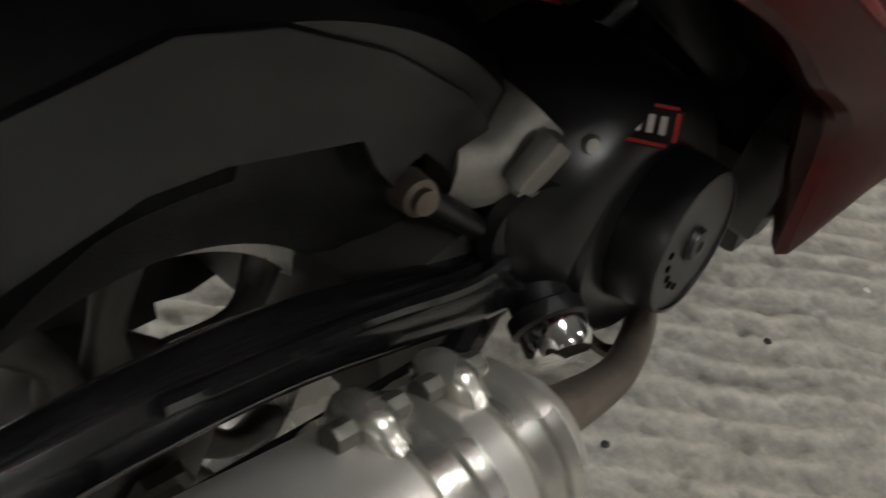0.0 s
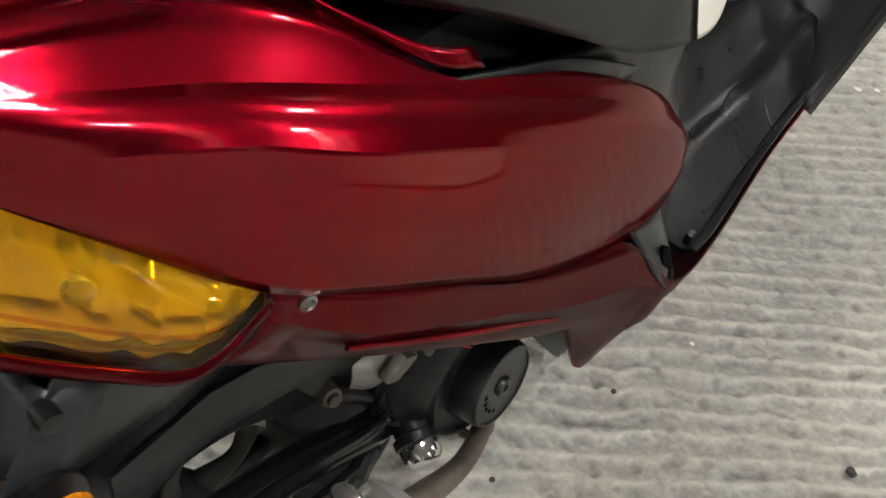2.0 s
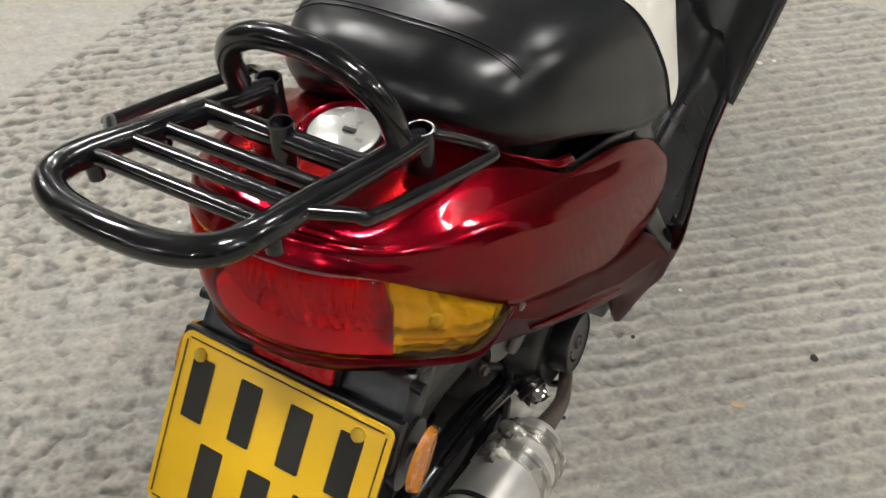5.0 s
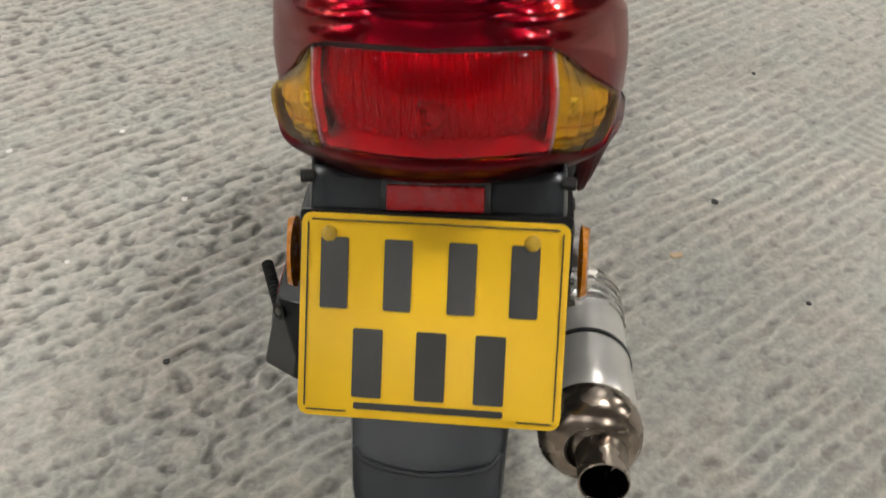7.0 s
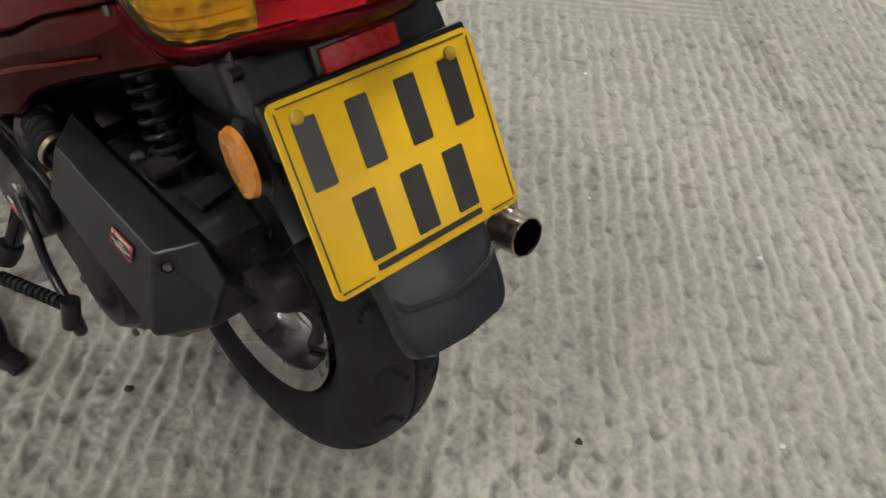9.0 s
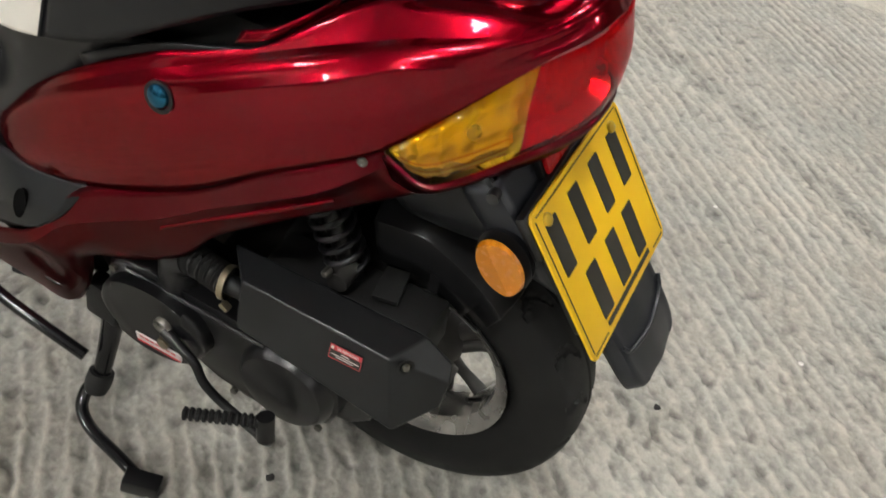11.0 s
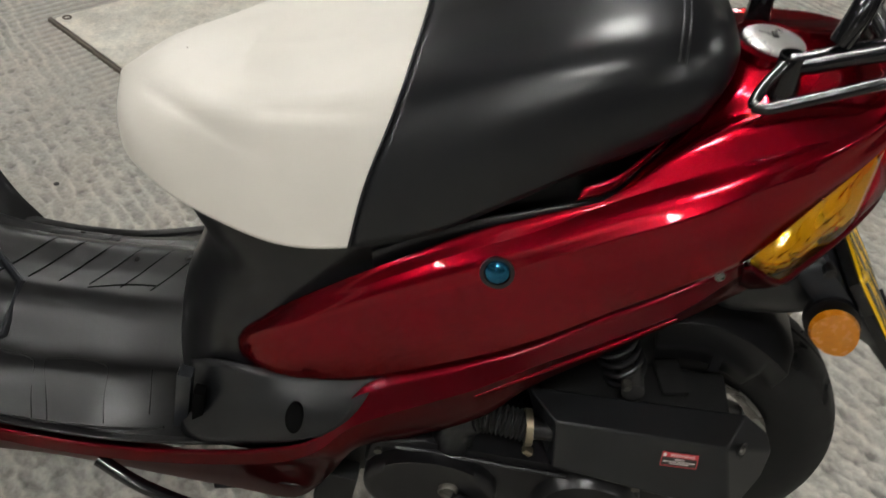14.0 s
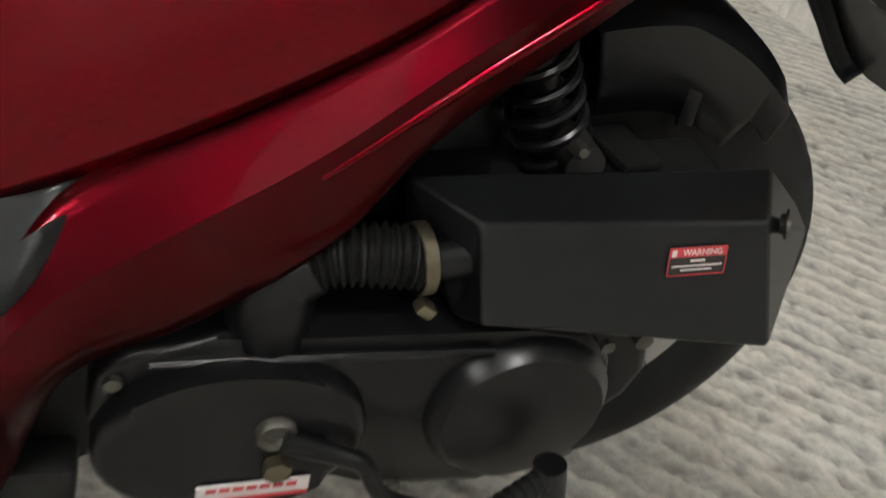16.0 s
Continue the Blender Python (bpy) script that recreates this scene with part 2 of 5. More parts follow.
def block(size, m, bevel=0.004, bm=None):
    own = bmesh.new()
    bmesh.ops.create_cube(own, size=1, matrix=m @ Matrix.Diagonal((*size, 1)))
    if bevel:
        bmesh.ops.bevel(own, geom=list(own.edges), offset=bevel, segments=2, profile=0.6, affect="EDGES")
    return own if bm is None else merge(bm, own)


def rounded(w, h, r, n=5):
    """Outline of a rectangle with round corners, centred."""
    out = []
    for cx, cy, a0 in ((w / 2 - r, h / 2 - r, 0), (-w / 2 + r, h / 2 - r, 90), (-w / 2 + r, -h / 2 + r, 180), (w / 2 - r, -h / 2 + r, 270)):
        out += [(cx + r * math.cos(radians(a0 + 90 * k / n)), cy + r * math.sin(radians(a0 + 90 * k / n))) for k in range(n + 1)]
    return out


def ellipse(a, b, n=28):
    return [(a * math.cos(t), b * math.sin(t)) for t in np.linspace(0, 2 * math.pi, n, endpoint=False)]


X, Y, Z = Vector((1, 0, 0)), Vector((0, 1, 0)), Vector((0, 0, 1))

# ---------------- floor, walls, ceiling, lamps ----------------
GROOVE = radians(43)


def concrete(name, tone=(0.300, 0.288, 0.262), grooves=True):
    m = bpy.data.materials.new(name)
    m.use_nodes = True
    nt = m.node_tree
    p = nt.nodes["Principled BSDF"]
    tc = nt.nodes.new("ShaderNodeTexCoord")

    def tex(scale, detail=6, vec=None, rough=0.6):
        n = nt.nodes.new("ShaderNodeTexNoise")
        n.inputs["Scale"].default_value, n.inputs["Detail"].default_value, n.inputs["Roughness"].default_value = scale, detail, rough
        nt.links.new(vec or tc.outputs["Object"], n.inputs["Vector"])
        return n.outputs["Fac"]

    def math_node(op, a, b):
        n = nt.nodes.new("ShaderNodeMath")
        n.operation = op
        for i, v in enumerate((a, b)):
            if isinstance(v, (int, float)):
                n.inputs[i].default_value = v
            else:
                nt.links.new(v, n.inputs[i])
        return n.outputs[0]

    mp = nt.nodes.new("ShaderNodeMapping")
    mp.inputs["Rotation"].default_value = (0, 0, -GROOVE)
    mp.inputs["Scale"].default_value = (1.0, 5.0, 1.0)
    nt.links.new(tc.outputs["Object"], mp.inputs["Vector"])
    mp2 = nt.nodes.new("ShaderNodeMapping")
    mp2.inputs["Rotation"].default_value, mp2.inputs["Scale"].default_value = (0, 0, -GROOVE), (1.0, 1.7, 1.0)
    nt.links.new(tc.outputs["Object"], mp2.inputs["Vector"])
    streak = tex(9, 8, mp.outputs["Vector"], 0.65)
    cloud, grain, pit = tex(1.3, 4), tex(120, 6, None, 0.75), tex(60, 6)
    blotch = tex(26, 6, mp2.outputs["Vector"], 0.62)
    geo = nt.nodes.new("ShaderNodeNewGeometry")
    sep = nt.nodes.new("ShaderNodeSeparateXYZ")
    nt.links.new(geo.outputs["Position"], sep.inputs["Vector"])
    # pale crests and dark hollows by height: wear plus relief shade in the colour
    wear_shade = nt.nodes.new("ShaderNodeMapRange")
    wear_shade.inputs["From Min"].default_value, wear_shade.inputs["From Max"].default_value = -0.0110, -0.0040
    nt.links.new(sep.outputs["Z"], wear_shade.inputs["Value"])
    total = math_node("ADD", math_node("MULTIPLY", cloud, 0.26), math_node("ADD", math_node("MULTIPLY", wear_shade.outputs["Result"] if grooves else tex(7.0, 6, None, 0.7), 0.38 if grooves else 0.62), math_node("ADD", math_node("MULTIPLY", grain, 0.40), math_node("MULTIPLY", blotch, 0.34))))
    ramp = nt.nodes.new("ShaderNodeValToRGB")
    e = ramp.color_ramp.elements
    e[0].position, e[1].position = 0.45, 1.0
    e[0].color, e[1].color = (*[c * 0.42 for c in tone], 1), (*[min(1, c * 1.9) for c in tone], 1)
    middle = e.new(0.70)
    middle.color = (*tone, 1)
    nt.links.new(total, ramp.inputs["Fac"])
    # patches of brown and of greenish grey dirt
    soil, tint = nt.nodes.new("ShaderNodeValToRGB"), nt.nodes.new("ShaderNodeMix")
    soil.color_ramp.elements[0].position, soil.color_ramp.elements[1].position = 0.38, 0.64
    soil.color_ramp.elements[0].color, soil.color_ramp.elements[1].color = (0.98, 1.0, 0.985, 1), (1.03, 0.99, 0.94, 1)
    nt.links.new(tex(5.5, 7, None, 0.7), soil.inputs["Fac"])
    tint.data_type, tint.blend_type = "RGBA", "MULTIPLY"
    tint.inputs["Factor"].default_value = 1.0
    nt.links.new(ramp.outputs["Color"], tint.inputs["A"])
    nt.links.new(soil.outputs["Color"], tint.inputs["B"])
    nt.links.new(tint.outputs["Result"], p.inputs["Base Color"])
    sheen = nt.nodes.new("ShaderNodeMapRange")
    sheen.inputs["From Min"].default_value, sheen.inputs["From Max"].default_value = 0.35, 0.65
    sheen.inputs["To Min"].default_value, sheen.inputs["To Max"].default_value = 0.32, 0.56
    nt.links.new(blotch, sheen.inputs["Value"])
    nt.links.new(sheen.outputs["Result"], p.inputs["Roughness"])
    p.inputs["Specular IOR Level"].default_value = 0.5
    b1, b2 = nt.nodes.new("ShaderNodeBump"), nt.nodes.new("ShaderNodeBump")
    b1.inputs["Strength"].default_value, b1.inputs["Distance"].default_value = 0.55, 0.004
    b2.inputs["Strength"].default_value, b2.inputs["Distance"].default_value = 0.6, 0.003
    nt.links.new(math_node("ADD", math_node("MULTIPLY", streak, 0.7), math_node("MULTIPLY", pit, 0.6)), b1.inputs["Height"])
    nt.links.new(grain, b2.inputs["Height"])
    nt.links.new(b1.outputs["Normal"], b2.inputs["Normal"])
    nt.links.new(b2.outputs["Normal"], p.inputs["Normal"])
    return m


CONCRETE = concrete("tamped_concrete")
COVER = concrete("smooth_concrete", (0.47, 0.45, 0.405), False)
DARK_WALL = surf("dark_wall", (0.10, 0.10, 0.098), 0.6, 0, 0.2, 2.0, 0.3, 60)
PLASTER = surf("white_painted_concrete", (0.70, 0.69, 0.66), 0.6, 0, 0.1, 2.0, 0.3, 60)
SOFFIT = surf("bare_concrete_ceiling", (0.24, 0.235, 0.225), 0.7, 0, 0.25, 2.0, 0.3, 60)
LAMP_BODY = surf("white_enamel", (0.75, 0.75, 0.74), 0.4, 0, 0.05, 5, 0.05, 200)

# the plate of concrete let into the floor, with its corner, its long and its short side
COVER_AT, COVER_X, COVER_Y = Vector((1.43, 1.80, 0)), Vector((0.79, -0.61, 0)), Vector((-0.61, -0.79, 0))


def field(u, v, size, seed, stretch=1.0):
    """Smooth gradient noise of about -0.7 to 0.7, with lumps of the given size, stretched along u."""
    rs = np.random.RandomState(seed)
    turn = rs.rand(256, 256) * 2 * math.pi
    pu, pv = u / (size * stretch) + 71.3, v / size + 37.7
    iu, iv = np.floor(pu).astype(int), np.floor(pv).astype(int)
    fu, fv = pu - iu, pv - iv
    wu, wv = fu * fu * fu * (fu * (fu * 6 - 15) + 10), fv * fv * fv * (fv * (fv * 6 - 15) + 10)

    def corner(a, b):
        g = turn[(iu + a) % 256, (iv + b) % 256]
        return np.cos(g) * (fu - a) + np.sin(g) * (fv - b)

    low = corner(0, 0) * (1 - wu) + corner(1, 0) * wu
    high = corner(0, 1) * (1 - wu) + corner(1, 1) * wu
    return low * (1 - wv) + high * wv


def step_up(a, b, q):
    t = np.clip((q - a) / (b - a), 0, 1)
    return t * t * (3 - 2 * t)


def floor_height(x, y):
    """Soft tamped ridges, broken and worn, with scattered pits, and smoother lanes beside the cover."""
    c, s = math.cos(GROOVE), math.sin(GROOVE)
    u, v = x * c + y * s, -x * s + y * c
    wob, brk, lump = field(u, v, 1.0, 3), field(u, v, 0.075, 4, 1.6), field(u, v, 0.027, 5, 1.3)
    fine, grit = field(u, v, 0.0125, 6), field(u, v, 0.0075, 7)
    vv = v + 0.035 * wob + 0.012 * brk + 0.008 * lump + 0.004 * fine
    ridge = (1 - np.abs(np.sin(math.pi * vv / 0.033))) ** 1.5 - 0.25
    walls = np.clip(1 - 3.4 * np.abs(field(u, v, 0.026, 13, 0.9) + 0.15 * fine), 0, 1) ** 1.4
    strong = np.clip(0.62 + 0.9 * field(u, v, 0.55, 8) + 0.7 * field(u, v, 0.10, 9, 2.5) + 0.5 * brk, 0.12, 1.5)
    # coarse, pitted ground west and south of the scooter, smoother to the east
    coarse = np.clip(0.55 - 0.55 * x - 0.25 * y + 0.9 * field(u, v, 0.45, 10), 0.35, 1.3)
    pits = step_up(0.16, 0.42, field(u, v, 0.024, 11, 1.25) + 0.25 * fine - 0.10 * ridge + 0.22 * (coarse - 0.6))
    chips = step_up(0.30, 0.48, field(u, v, 0.045, 12, 1.6) + 0.2 * lump)
    a = (x - COVER_AT.x) * COVER_X.x + (y - COVER_AT.y) * COVER_X.y
    b = (x - COVER_AT.x) * COVER_Y.x + (y - COVER_AT.y) * COVER_Y.y
    near = np.clip(1 - np.maximum(np.maximum(-a - 0.02, a - 0.95), np.maximum(-b - 0.1, b - 0.85)) / 0.15, 0, 1)
    rough = 0.0013 * lump * (0.5 + coarse) + 0.0012 * fine * (0.4 + coarse) + 0.0009 * grit + 0.0011 * walls * coarse
    # a rough, open joint across the slab
    off = (x - 1.385) * 0.807 - (y + 0.005) * 0.59 + 0.02 * wob
    joint = np.clip(1 - np.abs(off + 0.06 * brk + 0.03 * lump) / 0.055, 0, 1) * np.clip(0.55 + 1.1 * field(u, v, 0.09, 14), 0, 1) * (1 - near)
    lips = 0.0026 * np.clip(1 - np.abs(np.abs(off + 0.06 * brk + 0.03 * lump) - 0.062) / 0.024, 0, 1) * np.clip(0.5 + 1.6 * lump, 0, 1.2) * (1 - near)
    lane = 0.0014 * np.sin(2 * math.pi * b / 0.03 + 3 * wob + brk) * near
    plain = 1 - 0.85 * near
    return -0.0062 + (0.0046 * ridge * strong + 1.7 * rough - 0.0052 * pits * (0.35 + 0.65 * np.clip(coarse, 0, 1)) - 0.0012 * chips) * plain + lane - joint * (0.0012 + 0.011 * np.clip(0.5 * pits + 0.9 * lump + 0.7 * fine + 0.2, 0, 1)) + lips


def build_floor():
    step = 0.0037
    xs, ys = np.arange(-1.30, 2.25, step), np.arange(-0.95, 2.2, step)
    gx, gy = np.meshgrid(xs, ys)
    gz = np.clip(floor_height(gx, gy), -0.016, -0.0004)
    n, m = gx.shape
    border = np.zeros_like(gz)
    border[0], border[-1], border[:, 0], border[:, -1] = 1, 1, 1, 1
    gz = np.where(border > 0, -0.004, gz)
    verts = np.column_stack([gx.ravel(), gy.ravel(), gz.ravel()])
    idx = np.arange(n * m).reshape(n, m)
    quads = np.column_stack([idx[:-1, :-1].ravel(), idx[:-1, 1:].ravel(), idx[1:, 1:].ravel(), idx[1:, :-1].ravel()])
    base = len(verts)
    verts = np.vstack([verts, [(a, b, -0.004) for a, b in ((-8.1, -7.1), (8.6, -7.1), (8.6, 7.1), (-8.1, 7.1))]])
    faces = quads.tolist()
    edges = [idx[0, :].tolist(), idx[:, -1].tolist(), idx[-1, ::-1].tolist(), idx[::-1, 0].tolist()]
    for i in range(4):
        faces.append([base + i, base + (i + 1) % 4] + edges[i][::-1])
    me = bpy.data.meshes.new("floor")
    me.from_pydata(verts.tolist(), [], faces)
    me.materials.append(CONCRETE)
    me.shade_smooth()
    return tagged(new("floor", me), "ridged tamped grey concrete floor, dusty and worn, hollows shaded in its colour", "floor", kind="structure")


build_floor()


def structure(name, bm, mat, label, category):
    return tagged(part(name, bm, mat), label, category, kind="structure")


# unseen walls close the room, dark so that the paint reflects little
for nm, size, at in (
    ("wall_north", (16.9, 0.2, 3.2), (0.25, 7.1, 1.6)),
    ("wall_south", (16.9, 0.2, 3.2), (0.25, -7.1, 1.6)),
    ("wall_east", (0.2, 14.0, 3.2), (8.6, 0.0, 1.6)),
    ("wall_west", (0.2, 14.0, 3.2), (-8.1, 0.0, 1.6)),
):
    structure(nm, block(size, pose(*at), 0.0), DARK_WALL, "plain dark grey wall, unseen", "wall")
for x in (-4.0, 4.3):
    for y in (-2.6, 0.9, 4.4):
        structure("pillar", block((0.45, 0.45, 3.2), pose(x, y, 1.6), 0.01), PLASTER, "square white painted concrete pillar", "pillar")
structure("ceiling", block((17.0, 14.5, 0.2), pose(0.25, 0.0, 3.3), 0.0), SOFFIT, "plain bare concrete ceiling", "ceiling")

GLOW = bpy.data.materials.new("fluorescent_tube")
GLOW.use_nodes = True
_g = GLOW.node_tree.nodes["Principled BSDF"]
_g.inputs["Emission Color"].default_value, _g.inputs["Emission Strength"].default_value = (1.0, 0.985, 0.95, 1), LAMP_POWER


def batten(x, y, turn, length=0.62):
    lamp = new("ceiling_light")
    part("casing", block((length, 0.50, 0.05), pose(0, 0, 0.05), 0.006), LAMP_BODY, lamp)
    for off in (-0.16, 0.0, 0.16):
        part("tube", tube([(-length / 2 + 0.02, off, 0), (length / 2 - 0.02, off, 0)], 0.014, 1, 12), GLOW, lamp, "glowing white fluorescent tube")
    lamp.matrix_basis = pose(x, y, LAMP_Z, 0, 0, turn)
    return tagged(lamp, "three-tube fluorescent light fixed to the ceiling", "lamp", "ceiling lights")


for spot in LAMPS:
    batten(*spot)

# ---------------- the scooter ----------------
# built upright along +y, then leaned a little on its side stand
scooter = new("motor_scooter")
tagged(scooter, "red metallic scooter with cream and black seat on its side stand", "scooter")
scooter.matrix_basis = pose(0.028, 0, 0, 0, -3.0, 0) @ pose(0, 0.12, 0, 0, 0, 1.3) @ pose(0, -0.12, 0)

# control curves of one half of the tail fairing, from the middle of the tail round to the front tip
EDGE_TOP = [(0, 0.212, 0.788), (0.03, 0.214, 0.788), (0.055, 0.222, 0.784), (0.08, 0.238, 0.772), (0.105, 0.262, 0.747), (0.125, 0.288, 0.725), (0.143, 0.312, 0.707), (0.151, 0.37, 0.684), (0.158, 0.433, 0.660), (0.168, 0.52, 0.612), (0.165, 0.59, 0.560), (0.157, 0.630, 0.522), (0.149, 0.650, 0.497)]
DECK_RIM = [(0, 0.085, 0.802), (0.035, 0.088, 0.801), (0.066, 0.10, 0.792), (0.087, 0.14, 0.789), (0.101, 0.195, 0.778), (0.118, 0.245, 0.755), (0.1445, 0.313, 0.7055), (0.1545, 0.371, 0.681), (0.162, 0.434, 0.656), (0.171, 0.521, 0.608), (0.168, 0.592, 0.556), (0.1595, 0.633, 0.518), (0.151, 0.655, 0.494)]
CREASE_A = [(0, 0.06, 0.795), (0.042, 0.067, 0.793), (0.08, 0.085, 0.782), (0.107, 0.125, 0.772), (0.123, 0.185, 0.755), (0.136, 0.245, 0.732), (0.147, 0.314, 0.702), (0.159, 0.372, 0.673), (0.168, 0.435, 0.646), (0.175, 0.525, 0.597), (0.172, 0.600, 0.545), (0.162, 0.642, 0.509), (0.153, 0.664, 0.488)]
CREASE_B = [(0, 0.053, 0.789), (0.045, 0.06, 0.787), (0.086, 0.085, 0.772), (0.120, 0.13, 0.752), (0.144, 0.185, 0.738), (0.157, 0.24, 0.712), (0.165, 0.305, 0.682), (0.172, 0.372, 0.650), (0.178, 0.438, 0.616), (0.182, 0.53, 0.562), (0.179, 0.610, 0.513), (0.169, 0.652, 0.485), (0.156, 0.676, 0.470)]
SEAM = [(0, 0.045, 0.777), (0.05, 0.054, 0.775), (0.092, 0.083, 0.758), (0.122, 0.134, 0.708), (0.151, 0.184, 0.661), (0.166, 0.24, 0.627), (0.176, 0.30, 0.592), (0.182, 0.372, 0.542), (0.186, 0.45, 0.502), (0.188, 0.535, 0.468), (0.184, 0.605, 0.450), (0.175, 0.645, 0.447), (0.160, 0.672, 0.449)]
CREASE_B = [(x + 0.004 * (4 < i < 12), y, z) for i, (x, y, z) in enumerate(CREASE_B)]
BROW = [(0.5 * (p[0] + q[0]) + 0.0022 * min(1, i / 3), 0.5 * (p[1] + q[1]), 0.5 * (p[2] + q[2]) + 0.0026) for i, (p, q) in enumerate(zip(CREASE_A, CREASE_B))]
FLANK = [(0.5 * (p[0] + q[0]) + 0.003 * min(1, i / 3), 0.5 * (p[1] + q[1]), 0.5 * (p[2] + q[2])) for i, (p, q) in enumerate(zip(CREASE_B, SEAM))]
patch_top, patch_mid, patch_low = surface([EDGE_TOP, DECK_RIM, CREASE_A], 5, 6), surface([CREASE_A, BROW, CREASE_B], 5, 4), surface([CREASE_B, FLANK, SEAM], 5, 6)
skin = both(patch_top)
both(patch_mid, skin)
both(patch_low, skin)
fairing = part("tail_fairing", skin, RED, scooter, "glossy metallic red tail fairing", thick=0.0035, offset=-1, soften=True)
ridge_points = {(round(abs(p[0]), 3), round(p[1], 3), round(p[2], 3)) for row in (patch_mid[0], patch_mid[-1]) for p in row[14:]}
near_ridge = [(round(abs(v.co.x), 3), round(v.co.y, 3), round(v.co.z, 3)) in ridge_points for v in fairing.data.vertices]
weight = fairing.data.attributes.new("bevel_weight_edge", "FLOAT", "EDGE")
for e in fairing.data.edges:
    if near_ridge[e.vertices[0]] and near_ridge[e.vertices[1]]:
        weight.data[e.index].value = 1.0
fairing.modifiers.clear()
rounding = fairing.modifiers.new("rounded creases", "BEVEL")
rounding.width, rounding.segments, rounding.limit_method, rounding.harden_normals = 0.0028, 3, "WEIGHT", True
shell = fairing.modifiers.new("thickness", "SOLIDIFY")
shell.thickness, shell.offset = 0.0035, -1

# lower side panels
LOW_SEAM = [(0.149, 0.186, 0.656), (0.164, 0.24, 0.624), (0.174, 0.30, 0.590), (0.180, 0.372, 0.538), (0.184, 0.45, 0.499), (0.190, 0.52, 0.471), (0.200, 0.55, 0.447), (0.204, 0.60, 0.432)]
LOW_RIDGE = [(0.150, 0.183, 0.641), (0.169, 0.235, 0.598), (0.181, 0.295, 0.562), (0.190, 0.355, 0.526), (0.199, 0.42, 0.483), (0.212, 0.515, 0.436), (0.224, 0.568, 0.407), (0.222, 0.61, 0.386)]
LOW_TUCK = [(0.141, 0.177, 0.620), (0.158, 0.23, 0.58), (0.172, 0.29, 0.545), (0.182, 0.345, 0.508), (0.192, 0.41, 0.455), (0.205, 0.50, 0.408), (0.220, 0.563, 0.378), (0.220, 0.61, 0.360)]
LOW_EDGE = [(0.120, 0.156, 0.603), (0.141, 0.22, 0.566), (0.158, 0.28, 0.530), (0.174, 0.362, 0.473), (0.181, 0.405, 0.423), (0.187, 0.475, 0.381), (0.203, 0.550, 0.330), (0.203, 0.60, 0.315)]
# each panel runs on into the skirt below the footboard, with a hooked tip where they meet
RIM_TOP = [(0.226, 0.63, 0.377), (0.219, 0.70, 0.348), (0.207, 0.80, 0.315), (0.194, 0.90, 0.292), (0.184, 1.0, 0.285), (0.181, 1.10, 0.297), (0.179, 1.2, 0.33)]
EDGE_RIGHT = LOW_EDGE[:3] + [(0.176, 0.355, 0.487), (0.180, 0.41, 0.445), (0.1845, 0.492, 0.381)]


def side_panel(s, edge):
    # the left skirt reaches lower than the right one
    if s > 0:
        tip, hem = [(0.1785, 0.562, 0.249), (0.178, 0.578, 0.312)], [(x - 0.075, y, 0.303 - 0.12 * (y - 0.63)) for x, y, z in RIM_TOP]
        inner = [(0.163, 0.570, 0.262), (0.152, 0.592, 0.306)] + [(x - 0.11, y + 0.03, 0.297 - 0.12 * (y - 0.63)) for x, y, z in RIM_TOP]
    else:
        tip, hem = [(0.184, 0.545, 0.345), (0.172, 0.588, 0.250)], [(x - 0.055, y, 0.196 - 0.11 * (y - 0.62)) for x, y, z in RIM_TOP]
        inner = [(0.162, 0.56, 0.340), (0.148, 0.60, 0.250)] + [(x - 0.10, y + 0.01, 0.190 - 0.11 * (y - 0.62)) for x, y, z in RIM_TOP]
    rows = [
        LOW_SEAM[:6] + [(0.206, 0.552, 0.440), (0.224, 0.582, 0.402)] + RIM_TOP,
        [(x - 0.001, y, z) for x, y, z in LOW_RIDGE[:6]] + [(0.218, 0.550, 0.414), (0.229 - 0.004 * (s > 0), 0.580, 0.386)] + [(x + (0.003 if s < 0 else -0.003), y - 0.004, z - (0.02 if s < 0 else 0.012)) for x, y, z in RIM_TOP],
        [(x - 0.001, y, max(z, e[2] + 0.02)) for (x, y, z), e in zip(LOW_TUCK[:6], edge)] + [(0.213, 0.542, 0.381), (0.215, 0.570, 0.350)] + [(x - (0.026 if s < 0 else 0.046), y - 0.008, z - (0.050 if s < 0 else 0.040)) for x, y, z in RIM_TOP],
        edge + tip + hem,
        [(x - 0.025, y + 0.004, z + 0.006) for x, y, z in edge] + inner,
    ]
    upper, lower = surface(rows[:2], 5, 3), surface(rows[1:], 5, 4)
    bm = sheet(upper * (s, 1, 1), flip=s < 0)
    sheet(lower * (s, 1, 1), flip=s < 0, bm=bm)
    bmesh.ops.remove_doubles(bm, verts=bm.verts, dist=0.0004)
    return part("side_panel", bm, RED_SHADED, scooter, "red lower side panel and skirt, darkened for shade, dusty", thick=0.003, offset=-1, sharp=16)


for s, edge in ((1, EDGE_RIGHT), (-1, LOW_EDGE[:6])):
    panel = side_panel(s, edge)
    # highlight streak of the panel's crease, put in as a brighter red bead
    swage = [tuple(a * (1 - k) + b * k for a, b in zip(low, high)) for low, high, k in zip(LOW_TUCK[1:5], LOW_RIDGE[1:5], (0.05, 0.08, 0.35, 0.62))]
    part("swage_line", tube([(s * (x + 0.0012), y - 0.001, z) for x, y, z in swage], [0.0018, 0.0034, 0.0036, 0.0022], 8, 10), RED, panel, "raised bead along the panel, brighter red for its highlight")
